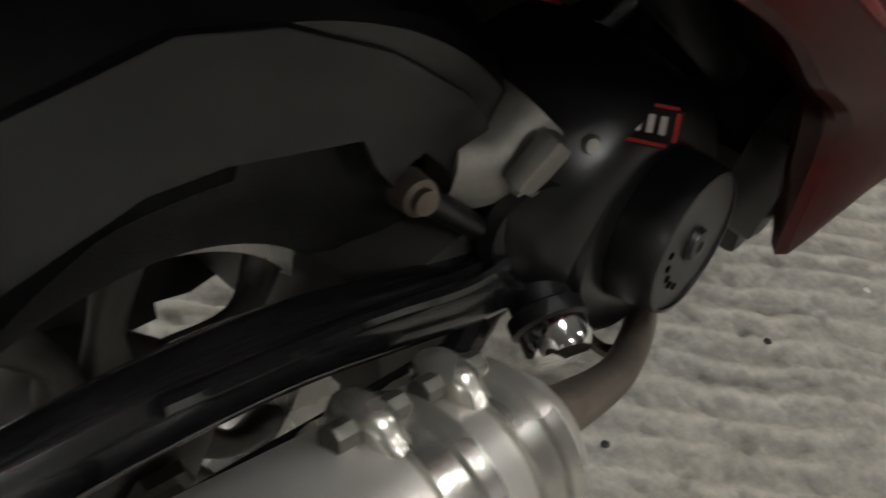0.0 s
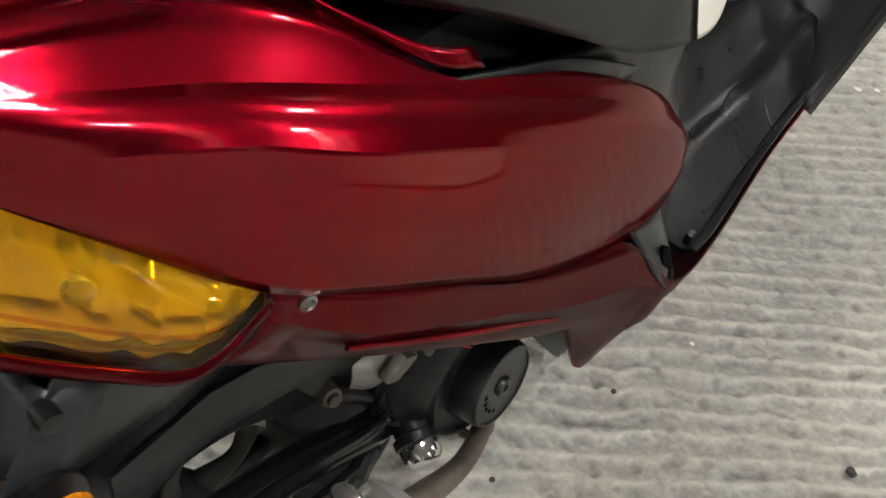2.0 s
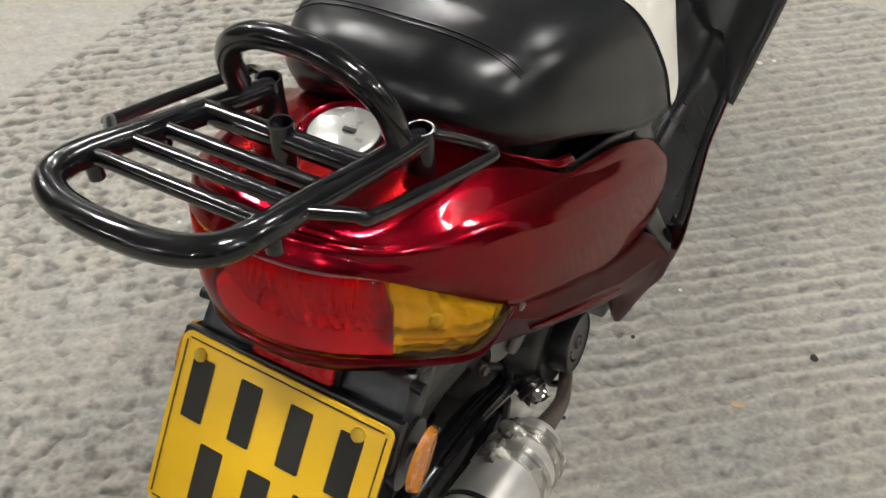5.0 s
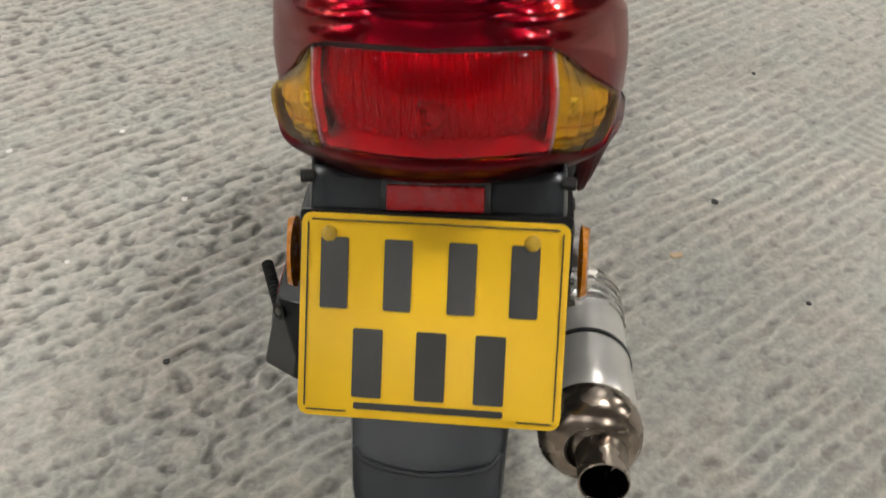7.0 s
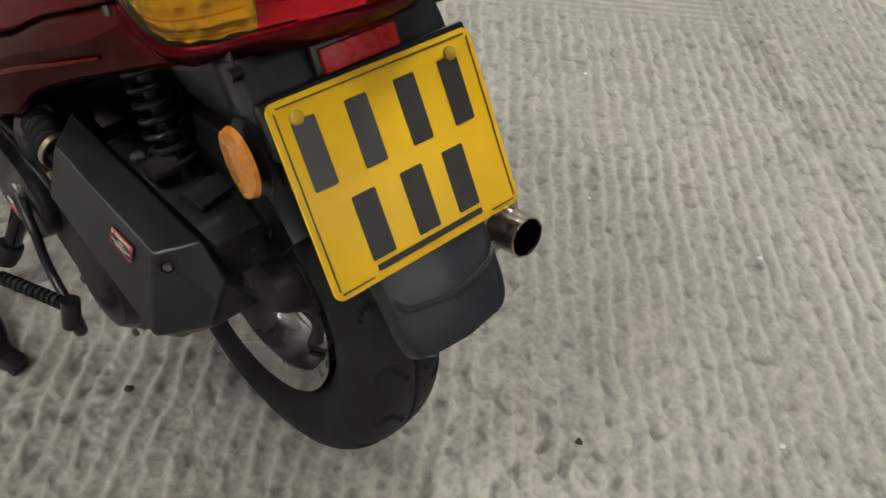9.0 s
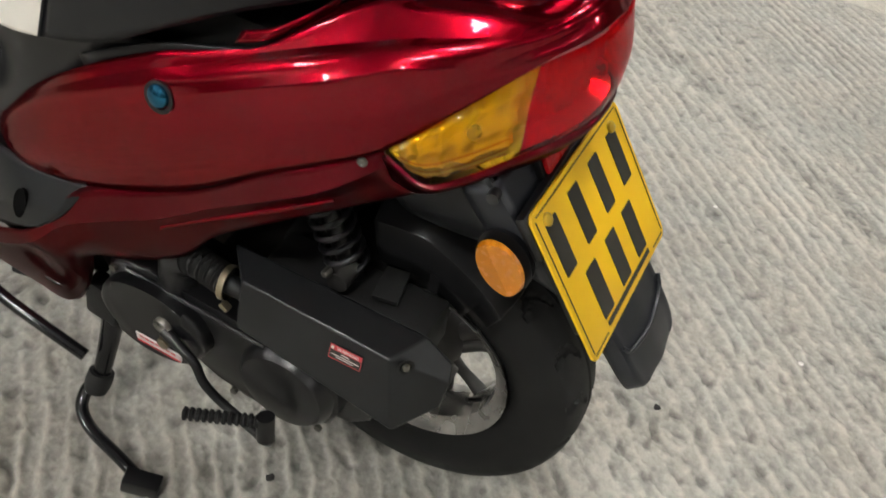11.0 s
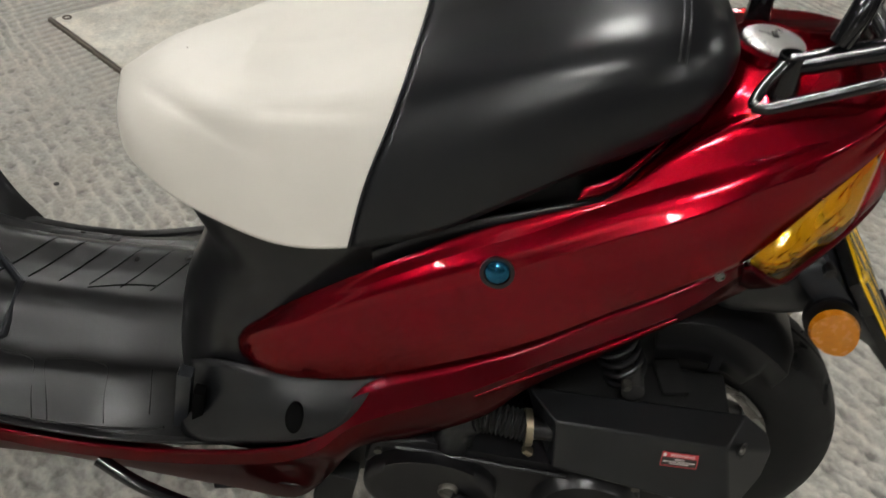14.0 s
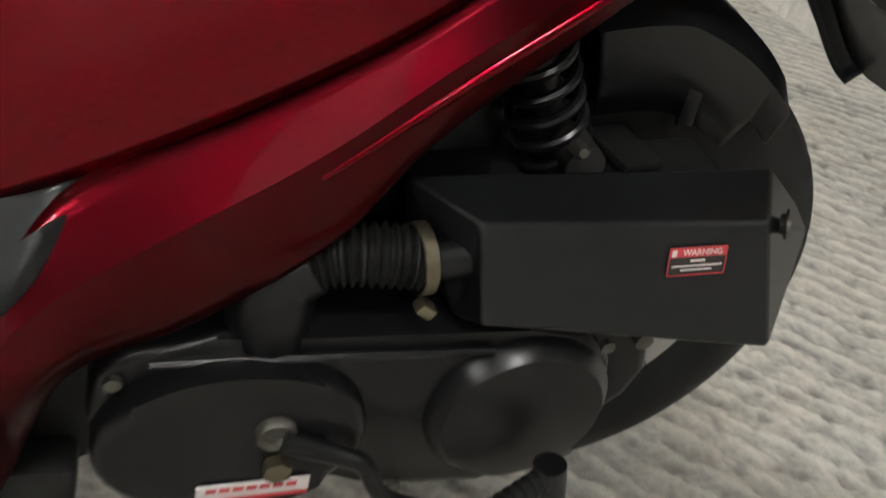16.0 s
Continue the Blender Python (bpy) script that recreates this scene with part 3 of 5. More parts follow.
part("belly", sheet([[(s * 0.13, y, 0.226 + 0.02 * (y - 0.6)) for s in np.linspace(-1, 1, 5)] for y in (0.6, 0.75, 0.95, 1.2)]), BLACK_MATT, scooter, thick=0.004)

# dark foot pieces behind the footboard
for s in (1, -1):
    foot = surface(
        [
            [(0.186, 0.515, 0.474), (0.183, 0.60, 0.456), (0.176, 0.655, 0.450), (0.164, 0.70, 0.440), (0.152, 0.738, 0.42)],
            [(0.212, 0.54, 0.435), (0.214, 0.60, 0.421), (0.202, 0.66, 0.405), (0.183, 0.708, 0.395), (0.158, 0.745, 0.385)],
            [(0.224, 0.573, 0.406), (0.223, 0.62, 0.385), (0.217, 0.67, 0.364), (0.210, 0.722, 0.343), (0.190, 0.75, 0.335)],
        ],
        5,
        5,
    )
    if s > 0:
        foot[..., 1] = 0.535 + (foot[..., 1] - 0.515) * 0.60
        foot[..., 2] -= 0.10 * (foot[..., 1] - 0.515)
    hole_y, strip_y = (0.604, 0.743) if s < 0 else (0.581, 0.690)
    piece = part("foot_cover", sheet(foot * (s, 1, 1), flip=s < 0), DARK_GREY, scooter, "dark grey plastic foot cover with an oval hole", thick=0.003)
    part("hole", prism(ellipse(0.010, 0.019), (s * 0.2135, hole_y, 0.4205 - 0.004 * (s > 0)), (0, 1, -0.22), (-s * 0.36, 0.0, 0.92), 0.0045 * s), HOLE_SHADE, piece, "near-black oval disc for the shade in the hole")
    part("strip", block((0.016, 0.017, 0.120) if s < 0 else (0.008, 0.011, 0.036), pose(s * 0.182, strip_y, 0.384, 13, s * 6, 0) if s < 0 else pose(0.200, 0.695, 0.350, 13, 6, 0), 0.003), GREY, scooter, "grey plastic upright beside the footboard")
    if s < 0:
        part("slot", block((0.014, 0.013, 0.100), pose(s * 0.187, strip_y - 0.0175, 0.372 - 0.012 * (s > 0), 12, s * 8, 0), 0.002), HOLE_SHADE, scooter, "near-black block for the shade in the slot")

# column under the front of the seat
plan = [(0, 0.752), (0.06, 0.748), (0.105, 0.728), (0.14, 0.70), (0.163, 0.665), (0.172, 0.60), (0.165, 0.50), (0.14, 0.40)]
col = []
for z, f, dy in ((0.30, 1.05, 0.05), (0.36, 1.0, 0.040), (0.46, 0.95, 0.018), (0.54, 0.88, -0.016), (0.60, 0.85, 0.004), (0.650, 0.84, 0.022)):
    back = 0.60 if z < 0.4 else 0.53 if z < 0.5 else 0.4
    col.append([(x * f, max(y, back) + dy * (y > 0.6), z) for x, y in plan])
part("seat_column", both(surface(col, 4, 4)), BLACK, scooter, "black plastic column under the seat", thick=0.004)
part("inner_tub", block((0.20, 0.40, 0.19), pose(0, 0.46, 0.600), 0.03), BLACK_MATT, scooter, "dark storage tub under the seat")
well = surface([[(0.10, 0.25, 0.72), (0.128, 0.31, 0.70), (0.14, 0.37, 0.685), (0.148, 0.44, 0.665), (0.155, 0.53, 0.62)], [(0.10, 0.25, 0.62), (0.11, 0.31, 0.60), (0.12, 0.37, 0.59), (0.13, 0.44, 0.58), (0.14, 0.53, 0.56)]], 4, 3)
for s in (1, -1):
    part("seat_well", sheet(well * (s, 1, 1), flip=s < 0), BLACK, scooter, thick=0.003)
lip = surface([[(0.092, 0.262, 0.757), (0.113, 0.287, 0.738), (0.131, 0.312, 0.722), (0.139, 0.34, 0.712)], [(0.102, 0.272, 0.742), (0.122, 0.296, 0.724), (0.139, 0.318, 0.709), (0.145, 0.345, 0.700)]], 4, 3)
for s in (1, -1):
    part("inner_lip", sheet(lip * (s, 1, 1), flip=s < 0), RED, scooter, thick=0.003)

# footboard with its raised middle and rubber mat
RUN = [0.68, 0.74, 0.80, 0.85, 0.88, 0.92, 0.97, 1.05, 1.12, 1.2]
RIMX = [0.219, 0.215, 0.207, 0.201, 0.197, 0.192, 0.187, 0.183, 0.181, 0.179]
RIMZ = [0.353, 0.335, 0.315, 0.302, 0.296, 0.290, 0.286, 0.289, 0.300, 0.33]
CROWN = [0.396, 0.393, 0.390, 0.389, 0.388, 0.388, 0.388, 0.392, 0.402, 0.43]
FLOORZ = [0.352, 0.348, 0.341, 0.336, 0.333, 0.330, 0.328, 0.331, 0.342, 0.37]
# across the board: share of the way from the foot of the hump to its middle, and of its height
HUMP = [(0.0, 0.0), (0.12, 0.03), (0.24, 0.16), (0.36, 0.44), (0.50, 0.80), (0.60, 0.945), (0.68, 0.985), (0.80, 0.97), (1.0, 0.95)]
HUMP_FOOT = 0.125
board = []
for y, rx, rz, fz, top in zip(RUN, RIMX, RIMZ, FLOORZ, CROWN):
    row = [(rx - 0.003, y, rz + 0.003), (rx - 0.010, y, rz + 0.002), (rx - 0.016, y, rz - 0.004), (0.5 * (rx - 0.016 + HUMP_FOOT), y, 0.5 * (rz + fz) - 0.002)]
    board.append(row + [(HUMP_FOOT * (1 - q), y, fz + (top - fz) * r) for q, r in HUMP])
part("footboard", both(surface(board, 4, 4)), MAT, scooter, "black rubber covered footboard with a raised middle", thick=0.004)


def board_at(x, y, lift=0.0):
    """A point on the footboard."""
    cuts = sorted((float(np.interp(y, RUN, [r[i][0] for r in board])), float(np.interp(y, RUN, [r[i][2] for r in board]))) for i in range(len(board[0])))
    return (x, y, float(np.interp(abs(x), [c[0] for c in cuts], [c[1] for c in cuts])) + 0.004 + lift)


def on_board(points, lift):
    fine = spline(np.array([(x, y, 0.0) for x, y in points]), 6)
    return [board_at(float(x), float(y), lift) for x, y, _ in fine]


# slanting grooves over the hump, and its shoulder line, drawn as near-black tubes
for k in range(6):
    y = 0.772 + 0.040 * k
    part("groove", tube(on_board([(0.055, y + 0.020), (0.012, y + 0.044), (-0.030, y + 0.066)], -0.0002), 0.0011, 1, 5), HOLE_SHADE, scooter, "near-black line for the shade in a slanting groove")
part("groove", tube(on_board([(-0.020, 0.835), (-0.024, 0.875), (-0.036, 0.918)], -0.0002), 0.0012, 1, 5), HOLE_SHADE, scooter)
for s in (1, -1):
    # raised outlines of the mat's fields on the flat of the board and up the foot of the hump
    for y0, y1 in ((0.870, 0.950), (0.966, 1.05)):
        part("mat_outline", tube(on_board([(s * 0.176, y0 - 0.012), (s * 0.150, y0 - 0.006), (s * 0.116, y0), (s * 0.108, 0.5 * (y0 + y1)), (s * 0.112, y1 - 0.003), (s * 0.118, y1), (s * 0.150, y1 - 0.010), (s * 0.173, y1 - 0.016)], 0.0002), 0.0013, 1, 6), MAT, scooter, "raised line of the rubber mat")
    part("mat_outline", tube(on_board([(s * 0.185, 0.775), (s * 0.184, 0.82), (s * 0.176, 0.90), (s * 0.170, 0.98)], 0.0004), 0.0016, 1, 6), MAT, scooter, "raised line of the rubber mat")
    part("mat_outline", tube(on_board([(s * 0.168, 0.800), (s * 0.140, 0.806), (s * 0.116, 0.812)], 0.0002), 0.0012, 1, 6), MAT, scooter)
HATCH = [(0.045, 1.100), (0.004, 1.056), (-0.044, 1.000), (-0.092, 1.012), (-0.118, 1.050), (-0.092, 1.098), (-0.02, 1.125)]
part("hatch_frame", tube([board_at(x, y, 0.002) for x, y in HATCH + HATCH[:1]], 0.0055, 1, 8), GREY, scooter, "grey six-sided frame on the footboard")

# leg shield that closes the front of the footboard
shield = surface([[(0.181, 1.10, 0.297), (0.12, 1.16, 0.297), (0, 1.19, 0.30)], [(0.193, 1.15, 0.36), (0.13, 1.20, 0.37), (0, 1.22, 0.38)], [(0.215, 1.22, 0.52), (0.14, 1.27, 0.53), (0, 1.29, 0.53)], [(0.20, 1.25, 0.70), (0.13, 1.29, 0.71), (0, 1.31, 0.72)], [(0.13, 1.26, 0.86), (0.09, 1.29, 0.87), (0, 1.30, 0.88)]], 6, 5)
part("leg_shield", both(shield), BLACK, scooter, "black inner leg shield", thick=0.02, offset=1)

# ---------------- seat ----------------
S_BASE = [(0, 0.222, 0.786), (0.055, 0.225, 0.782), (0.10, 0.247, 0.768), (0.127, 0.29, 0.752), (0.145, 0.345, 0.730), (0.163, 0.41, 0.698), (0.176, 0.475, 0.665), (0.186, 0.546, 0.648), (0.176, 0.615, 0.633), (0.152, 0.685, 0.634), (0.125, 0.745, 0.643), (0.08, 0.80, 0.656), (0, 0.828, 0.668)]
S_SIDE = [(0, 0.214, 0.812), (0.058, 0.218, 0.81), (0.106, 0.243, 0.80), (0.134, 0.29, 0.786), (0.149, 0.345, 0.768), (0.160, 0.415, 0.745), (0.167, 0.475, 0.725), (0.171, 0.533, 0.709), (0.160, 0.605, 0.697), (0.140, 0.68, 0.691), (0.118, 0.742, 0.685), (0.073, 0.80, 0.686), (0, 0.828, 0.69)]
S_CREST = [(0, 0.232, 0.838), (0.052, 0.237, 0.838), (0.093, 0.26, 0.836), (0.117, 0.30, 0.832), (0.129, 0.35, 0.822), (0.136, 0.42, 0.801), (0.139, 0.47, 0.784), (0.140, 0.512, 0.770), (0.136, 0.585, 0.753), (0.121, 0.665, 0.740), (0.094, 0.73, 0.72), (0.056, 0.785, 0.71), (0, 0.812, 0.706)]
S_TOP = [(0, 0.262, 0.853), (0.033, 0.266, 0.853), (0.058, 0.285, 0.853), (0.075, 0.32, 0.850), (0.084, 0.365, 0.840), (0.089, 0.43, 0.818), (0.092, 0.475, 0.802), (0.094, 0.505, 0.791), (0.09, 0.585, 0.763), (0.077, 0.66, 0.742), (0.058, 0.72, 0.733), (0.032, 0.765, 0.725), (0, 0.78, 0.722)]
S_MID = [(0, 0.305, 0.856), (0, 0.306, 0.856), (0, 0.315, 0.856), (0, 0.335, 0.853), (0, 0.375, 0.842), (0, 0.435, 0.821), (0, 0.475, 0.806), (0, 0.503, 0.796), (0, 0.585, 0.769), (0, 0.65, 0.75), (0, 0.70, 0.738), (0, 0.735, 0.731), (0, 0.75, 0.728)]
NS = 6
seat_grid = surface([S_BASE, S_SIDE, S_CREST, S_TOP, S_MID], NS, 6)
dish = np.clip(1 - (seat_grid[..., 0] / 0.128) ** 2 - ((seat_grid[..., 1] - 0.585) / 0.095) ** 2, 0, 1)
seat_grid[..., 2] -= 0.010 * dish * (seat_grid[..., 2] > 0.70)
cut = 7 * NS
part("seat_cover", both(seat_grid[:, : cut + 1]), VINYL, scooter, "padded black vinyl rear of the seat", thick=0.004, sharp=60)
front = seat_grid[:, cut:]
for axis in (0, 1):
    n = front.shape[axis]
    at = np.linspace(0, n - 1, 3 * (n - 1) + 1)
    front = np.apply_along_axis(lambda v: np.interp(at, np.arange(n), v), axis, front)


def fold(grid, line, depth, wide):
    """A soft crease pressed into the padding along a line."""
    gap = np.full(grid.shape[:2], 9.0)
    fade = np.zeros(grid.shape[:2])
    for i, p in enumerate(spline(line, 12)):
        d = np.linalg.norm(grid - np.array(p), axis=2)
        fade = np.where(d < gap, math.sin(math.pi * min(1, (i + 1) / (len(line) * 12 - 10))), fade)
        gap = np.minimum(gap, d)
    grid[..., 2] += fade * depth * (0.6 * np.exp(-(((gap - 2 * wide) / (1.4 * wide)) ** 2)) - np.exp(-((gap / wide) ** 2)))


fold(front, [(0.122, 0.645, 0.745), (0.125, 0.623, 0.750), (0.133, 0.567, 0.761), (0.139, 0.52, 0.768)], 0.0035, 0.008)
fold(front, [(0.05, 0.785, 0.713), (0.109, 0.714, 0.725), (0.135, 0.66, 0.718), (0.155, 0.60, 0.712)], 0.003, 0.009)
part("seat_front", both(front), WHITE_VINYL, scooter, "cream white vinyl front of the seat", thick=0.004, sharp=60)
join = np.vstack([seat_grid[:, cut], (seat_grid[:, cut] * (-1, 1, 1))[::-1]])
part("piping", tube(join, 0.0015, 1, 6), VINYL, scooter, "black piping between the two vinyls")
pts = seat_grid.reshape(-1, 3)


def seat_top(x, y):
    """Height of the padding over a point of the plan."""
    up = pts[pts[:, 2] > 0.76]
    d = (up[:, 0] - abs(x)) ** 2 + (up[:, 1] - y) ** 2
    near = np.argsort(d)[:5]
    w = 1 / (d[near] + 1e-7)
    return float((up[near, 2] * w).sum() / w.sum())


for gap in (0.0, 0.006):
    seam = [(x, 0.268 + gap + 0.0004 * (x / 0.02) ** 2 * 0.5, seat_top(x, 0.268 + gap + 0.0004 * (x / 0.02) ** 2 * 0.5) + 0.0003) for x in np.linspace(-0.112, 0.112, 29)]
    part("stitching", tube(seam, 0.0012, 1, 5), VINYL, scooter, "stitched seam across the seat")
under = np.array([[p, (0.5 * p[0], 0.55 * p[1] + 0.45 * 0.5, p[2] + 0.005)] for p in seat_grid[0]])
part("seat_base", both(under.transpose(1, 0, 2)), BLACK_MATT, scooter)

# ---------------- tail lamp ----------------
L_TOP = [(0, 0.045, 0.775), (0.03, 0.048, 0.774), (0.06, 0.057, 0.771), (0.092, 0.083, 0.757), (0.113, 0.118, 0.722), (0.135, 0.152, 0.690), (0.155, 0.182, 0.661)]
L_MID = [(0, 0.034, 0.734), (0.03, 0.037, 0.733), (0.063, 0.05, 0.729), (0.097, 0.083, 0.717), (0.126, 0.119, 0.691), (0.150, 0.150, 0.674), (0.1565, 0.1825, 0.6605)]
L_LOW = [(0, 0.034, 0.700), (0.03, 0.037, 0.699), (0.062, 0.050, 0.694), (0.096, 0.082, 0.679), (0.127, 0.120, 0.657), (0.151, 0.149, 0.651), (0.1565, 0.183, 0.660)]
L_EDGE = [(0, 0.037, 0.684), (0.03, 0.040, 0.683), (0.06, 0.053, 0.677), (0.094, 0.084, 0.660), (0.120, 0.118, 0.639), (0.146, 0.148, 0.634), (0.1565, 0.1835, 0.6595)]
NL = 5
lens = surface([L_TOP, L_MID, L_LOW, L_EDGE], NL, 5)
lens[..., 1] -= 0.0015
lens_cut = 3 * NL
lamp_red = part("tail_lens", both(lens[:, : lens_cut + 1]), LENS_RED, scooter, "clear red plastic tail lamp lens", thick=0.002, sharp=50)
lamp_red.visible_shadow = False
back = lens[:, : lens_cut + 1].copy()
fine_back = surface([[(x * 0.96, y + 0.022, 0.717 + (z - 0.717) * 0.90) for x, y, z in row[::3]] for row in back[::5]], 12, 10)
fine_back[..., 1] += 0.0045 * np.abs(np.sin(fine_back[..., 0] * 330)) + 0.0016 * np.sin(fine_back[..., 0] * 1500 + fine_back[..., 2] * 90) + 0.006 * ((fine_back[..., 2] - 0.715) / 0.05) ** 2
part("reflector", both(fine_back), SILVERED, scooter, "silvered fluted bowl behind the red lens", sharp=20)
for name, rim, inner in (("lamp_floor", back[-1], fine_back[-1]), ("lamp_roof", back[0], fine_back[0])):
    xs = np.linspace(0, 1, 9)
    rows = [np.column_stack([np.interp(xs, np.linspace(0, 1, len(r)), r[:, a]) for a in range(3)]) for r in (rim, inner)]
    rows[0] = rows[0] * (0.985, 1, 1) + (0, 0.003, 0.002 if name == "lamp_floor" else -0.002)
    rows[1] = rows[1] + (0, 0.004, 0)
    part(name, both(np.array(rows)), SILVERED, scooter)
part("bulb", lathe([(0.001, -0.012), (0.008, -0.009), (0.011, 0), (0.008, 0.009), (0.006, 0.02), (0.001, 0.021)], (0, 0.055, 0.715), Y, 16), CAP, scooter)
for s in (1, -1):
    amber = part("indicator_lens", sheet(lens[:, lens_cut:] * (s, 1, 1), flip=s < 0), LENS_AMBER, scooter, "amber indicator lens", thick=0.002)
    amber.visible_shadow = False
    bowl = surface([[(s * (x * 0.95), y + 0.010, z) for x, y, z in row[:: NL // 2 or 1]] for row in lens[:, lens_cut:]][::5], 9, 11)
    rise, run = np.meshgrid(np.linspace(0, 1, bowl.shape[0]), np.linspace(0, 1, bowl.shape[1]), indexing="ij")
    bowl[..., 1] += 0.0034 * np.abs(np.sin(rise * 4 * math.pi)) + 0.0016 * np.sin(run * 9 * math.pi + 3 * rise) - 0.0034
    bowl[..., 0] += s * 0.0012 * np.sin(run * 13 * math.pi)
    part("indicator_bowl", sheet(bowl, flip=s < 0), AMBER_LIT_BOWL, amber, "stepped bowl behind the amber lens", sharp=14)
    part("amber_bulb", lathe([(0.001, -0.013), (0.008, -0.010), (0.012, 0), (0.010, 0.009), (0.007, 0.016), (0.007, 0.03), (0.001, 0.031)], (s * 0.108, 0.125, 0.683), (-s * 0.8, 0.6, 0), 18), CAP, amber, "bulb behind the lens")
    rods = bmesh.new()
    for k in range(3):
        i = 9 + 2 * k
        if i < lens.shape[0] - 1:
            tube(lens[i, lens_cut + 1 : -2] * (s, 1, 1) + (-s * 0.003, 0.003, 0), 0.0011, 1, 5, rods)
    ridge = part("lens_rib", rods, LENS_AMBER, amber)
    ridge.visible_shadow = False
V_FOLD = [(0, 0.041, 0.666), (0.03, 0.044, 0.665), (0.06, 0.056, 0.660), (0.092, 0.087, 0.644), (0.116, 0.122, 0.624), (0.140, 0.151, 0.620), (0.153, 0.184, 0.652)]
V_LOW = [(0, 0.052, 0.653), (0.03, 0.056, 0.652), (0.06, 0.068, 0.645), (0.088, 0.102, 0.626), (0.107, 0.134, 0.609), (0.127, 0.158, 0.605), (0.142, 0.179, 0.622)]
val = surface([L_EDGE, [(x, y - 0.003, z - 0.004) for x, y, z in L_EDGE], V_FOLD, V_LOW], 5, 4)
part("tail_valance", both(val), RED_SHADED, scooter, "dark red strip below the tail lamp", thick=0.003)

# ---------------- deck, filler cap, screws ----------------
ring = lathe([(0.029, -0.008), (0.033, 0.0), (0.037, 0.003), (0.041, 0.000), (0.043, -0.010)], (0, 0.175, 0.799), (0, -0.09, 1), 32)
part("filler_recess", ring, RED, scooter, "red ring round the fuel filler")
cap = part("filler_cap", lathe([(0.0302, -0.006), (0.0302, 0.002), (0.0275, 0.004), (0.001, 0.0045)], (0, 0.175, 0.799), (0, -0.09, 1), 28), CAP, scooter, "worn silver fuel filler cap")
part("cap_groove", lathe([(0.0315, -0.003), (0.0315, 0.001), (0.0304, 0.001), (0.0304, -0.003)], (0, 0.175, 0.799), (0, -0.09, 1), 28), BLACK_MATT, cap)
part("keyhole_flap", block((0.012, 0.005, 0.002), pose(0.006, 0.175, 0.8045, 5), 0.0008), BLACK_MATT, cap)
for s in (1, -1):
    part("panel_screw", lathe([(0.005, -0.004), (0.005, 0.0008), (0.0035, 0.0018), (0.0025, 0.0006), (0.001, 0.0006)], (s * 0.1585, 0.203, 0.640), (s, -0.2, 0.1), 14), SCREW, scooter, "dull steel panel screw")
    if s > 0:
        continue
    part("button", lathe([(0.012, -0.008), (0.0125, 0.0), (0.011, 0.004), (0.006, 0.0065), (0.001, 0.007)], (s * 0.1825, 0.408, 0.637), (s, 0, 0.25), 20), BLUE, scooter, "blue anodised bolt head")
    part("button_seat", lathe([(0.0125, 0.002), (0.0165, 0.002), (0.0165, -0.006)], (s * 0.182, 0.408, 0.635), (s, 0, 0.22), 20), BLACK, scooter)

# ---------------- luggage rack ----------------
RAIL = [(0.072, 0.178, 0.814), (0.073, 0.10, 0.841), (0.073, 0.03, 0.866), (0.073, -0.015, 0.881), (0.064, -0.042, 0.887), (0.038, -0.056, 0.889), (0, -0.060, 0.890)]
rail = RAIL + [(-x, y, z) for x, y, z in RAIL[-2::-1]]
rack = part("luggage_rack", tube(rail, 0.0105, 4, 12), GLOSS, scooter, "black enamelled tube luggage rack")
rack.matrix_basis = pose(-0.002, 0, 0.002)
part("arch", tube([(0.073, 0.145, 0.84), (0.070, 0.137, 0.868), (0.056, 0.130, 0.891), (0.03, 0.127, 0.906), (0, 0.126, 0.910), (-0.03, 0.127, 0.906), (-0.056, 0.130, 0.891), (-0.070, 0.137, 0.868), (-0.073, 0.145, 0.84)], 0.0105, 4, 12), GLOSS, rack, "black grab arch")
for i, (y, r) in enumerate(((0.103, 0.0095), (0.058, 0.006), (0.028, 0.006), (-0.004, 0.006))):
    z, w = float(np.interp(y, [-0.015, 0.03, 0.10], [0.881, 0.866, 0.841])), 0.073
    part("crossbar", tube([(-w, y, z), (w, y, z)], r, 1, 12), GLOSS, rack)
for s in (1, -1):
    part("socket", lathe([(0.001, -0.058), (0.015, -0.058), (0.0122, -0.02), (0.0114, 0.003), (0.0096, 0.003), (0.0092, -0.02), (0.001, -0.02)], (s * 0.072, 0.179, 0.822), (0, 0.05, 1), 16), GLOSS, rack, "open black tube socket")
    part("side_loop", tube([(s * 0.078, 0.186, 0.817), (s * 0.099, 0.203, 0.806), (s * 0.116, 0.212, 0.799), (s * 0.123, 0.206, 0.799), (s * 0.1232, 0.19, 0.804), (s * 0.116, 0.11, 0.833), (s * 0.109, 0.050, 0.855), (s * 0.103, 0.042, 0.861), (s * 0.076, 0.020, 0.871)], 0.0052, 4, 10), GLOSS, rack)
    part("stub", tube([(s * 0.073, 0.058, 0.862), (s * 0.073, 0.058, 0.840)], 0.006, 1, 10), GLOSS, rack)
    part("stub", tube([(s * 0.073, -0.004, 0.88), (s * 0.073, -0.004, 0.856)], 0.006, 1, 10), GLOSS, rack)
part("socket", lathe([(0.001, -0.06), (0.0100, -0.06), (0.0100, 0.010), (0.0082, 0.010), (0.0082, -0.02), (0.001, -0.02)], (0.0, 0.103, 0.846), (0, 0.05, 1), 16), GLOSS, rack, "open black tube socket")

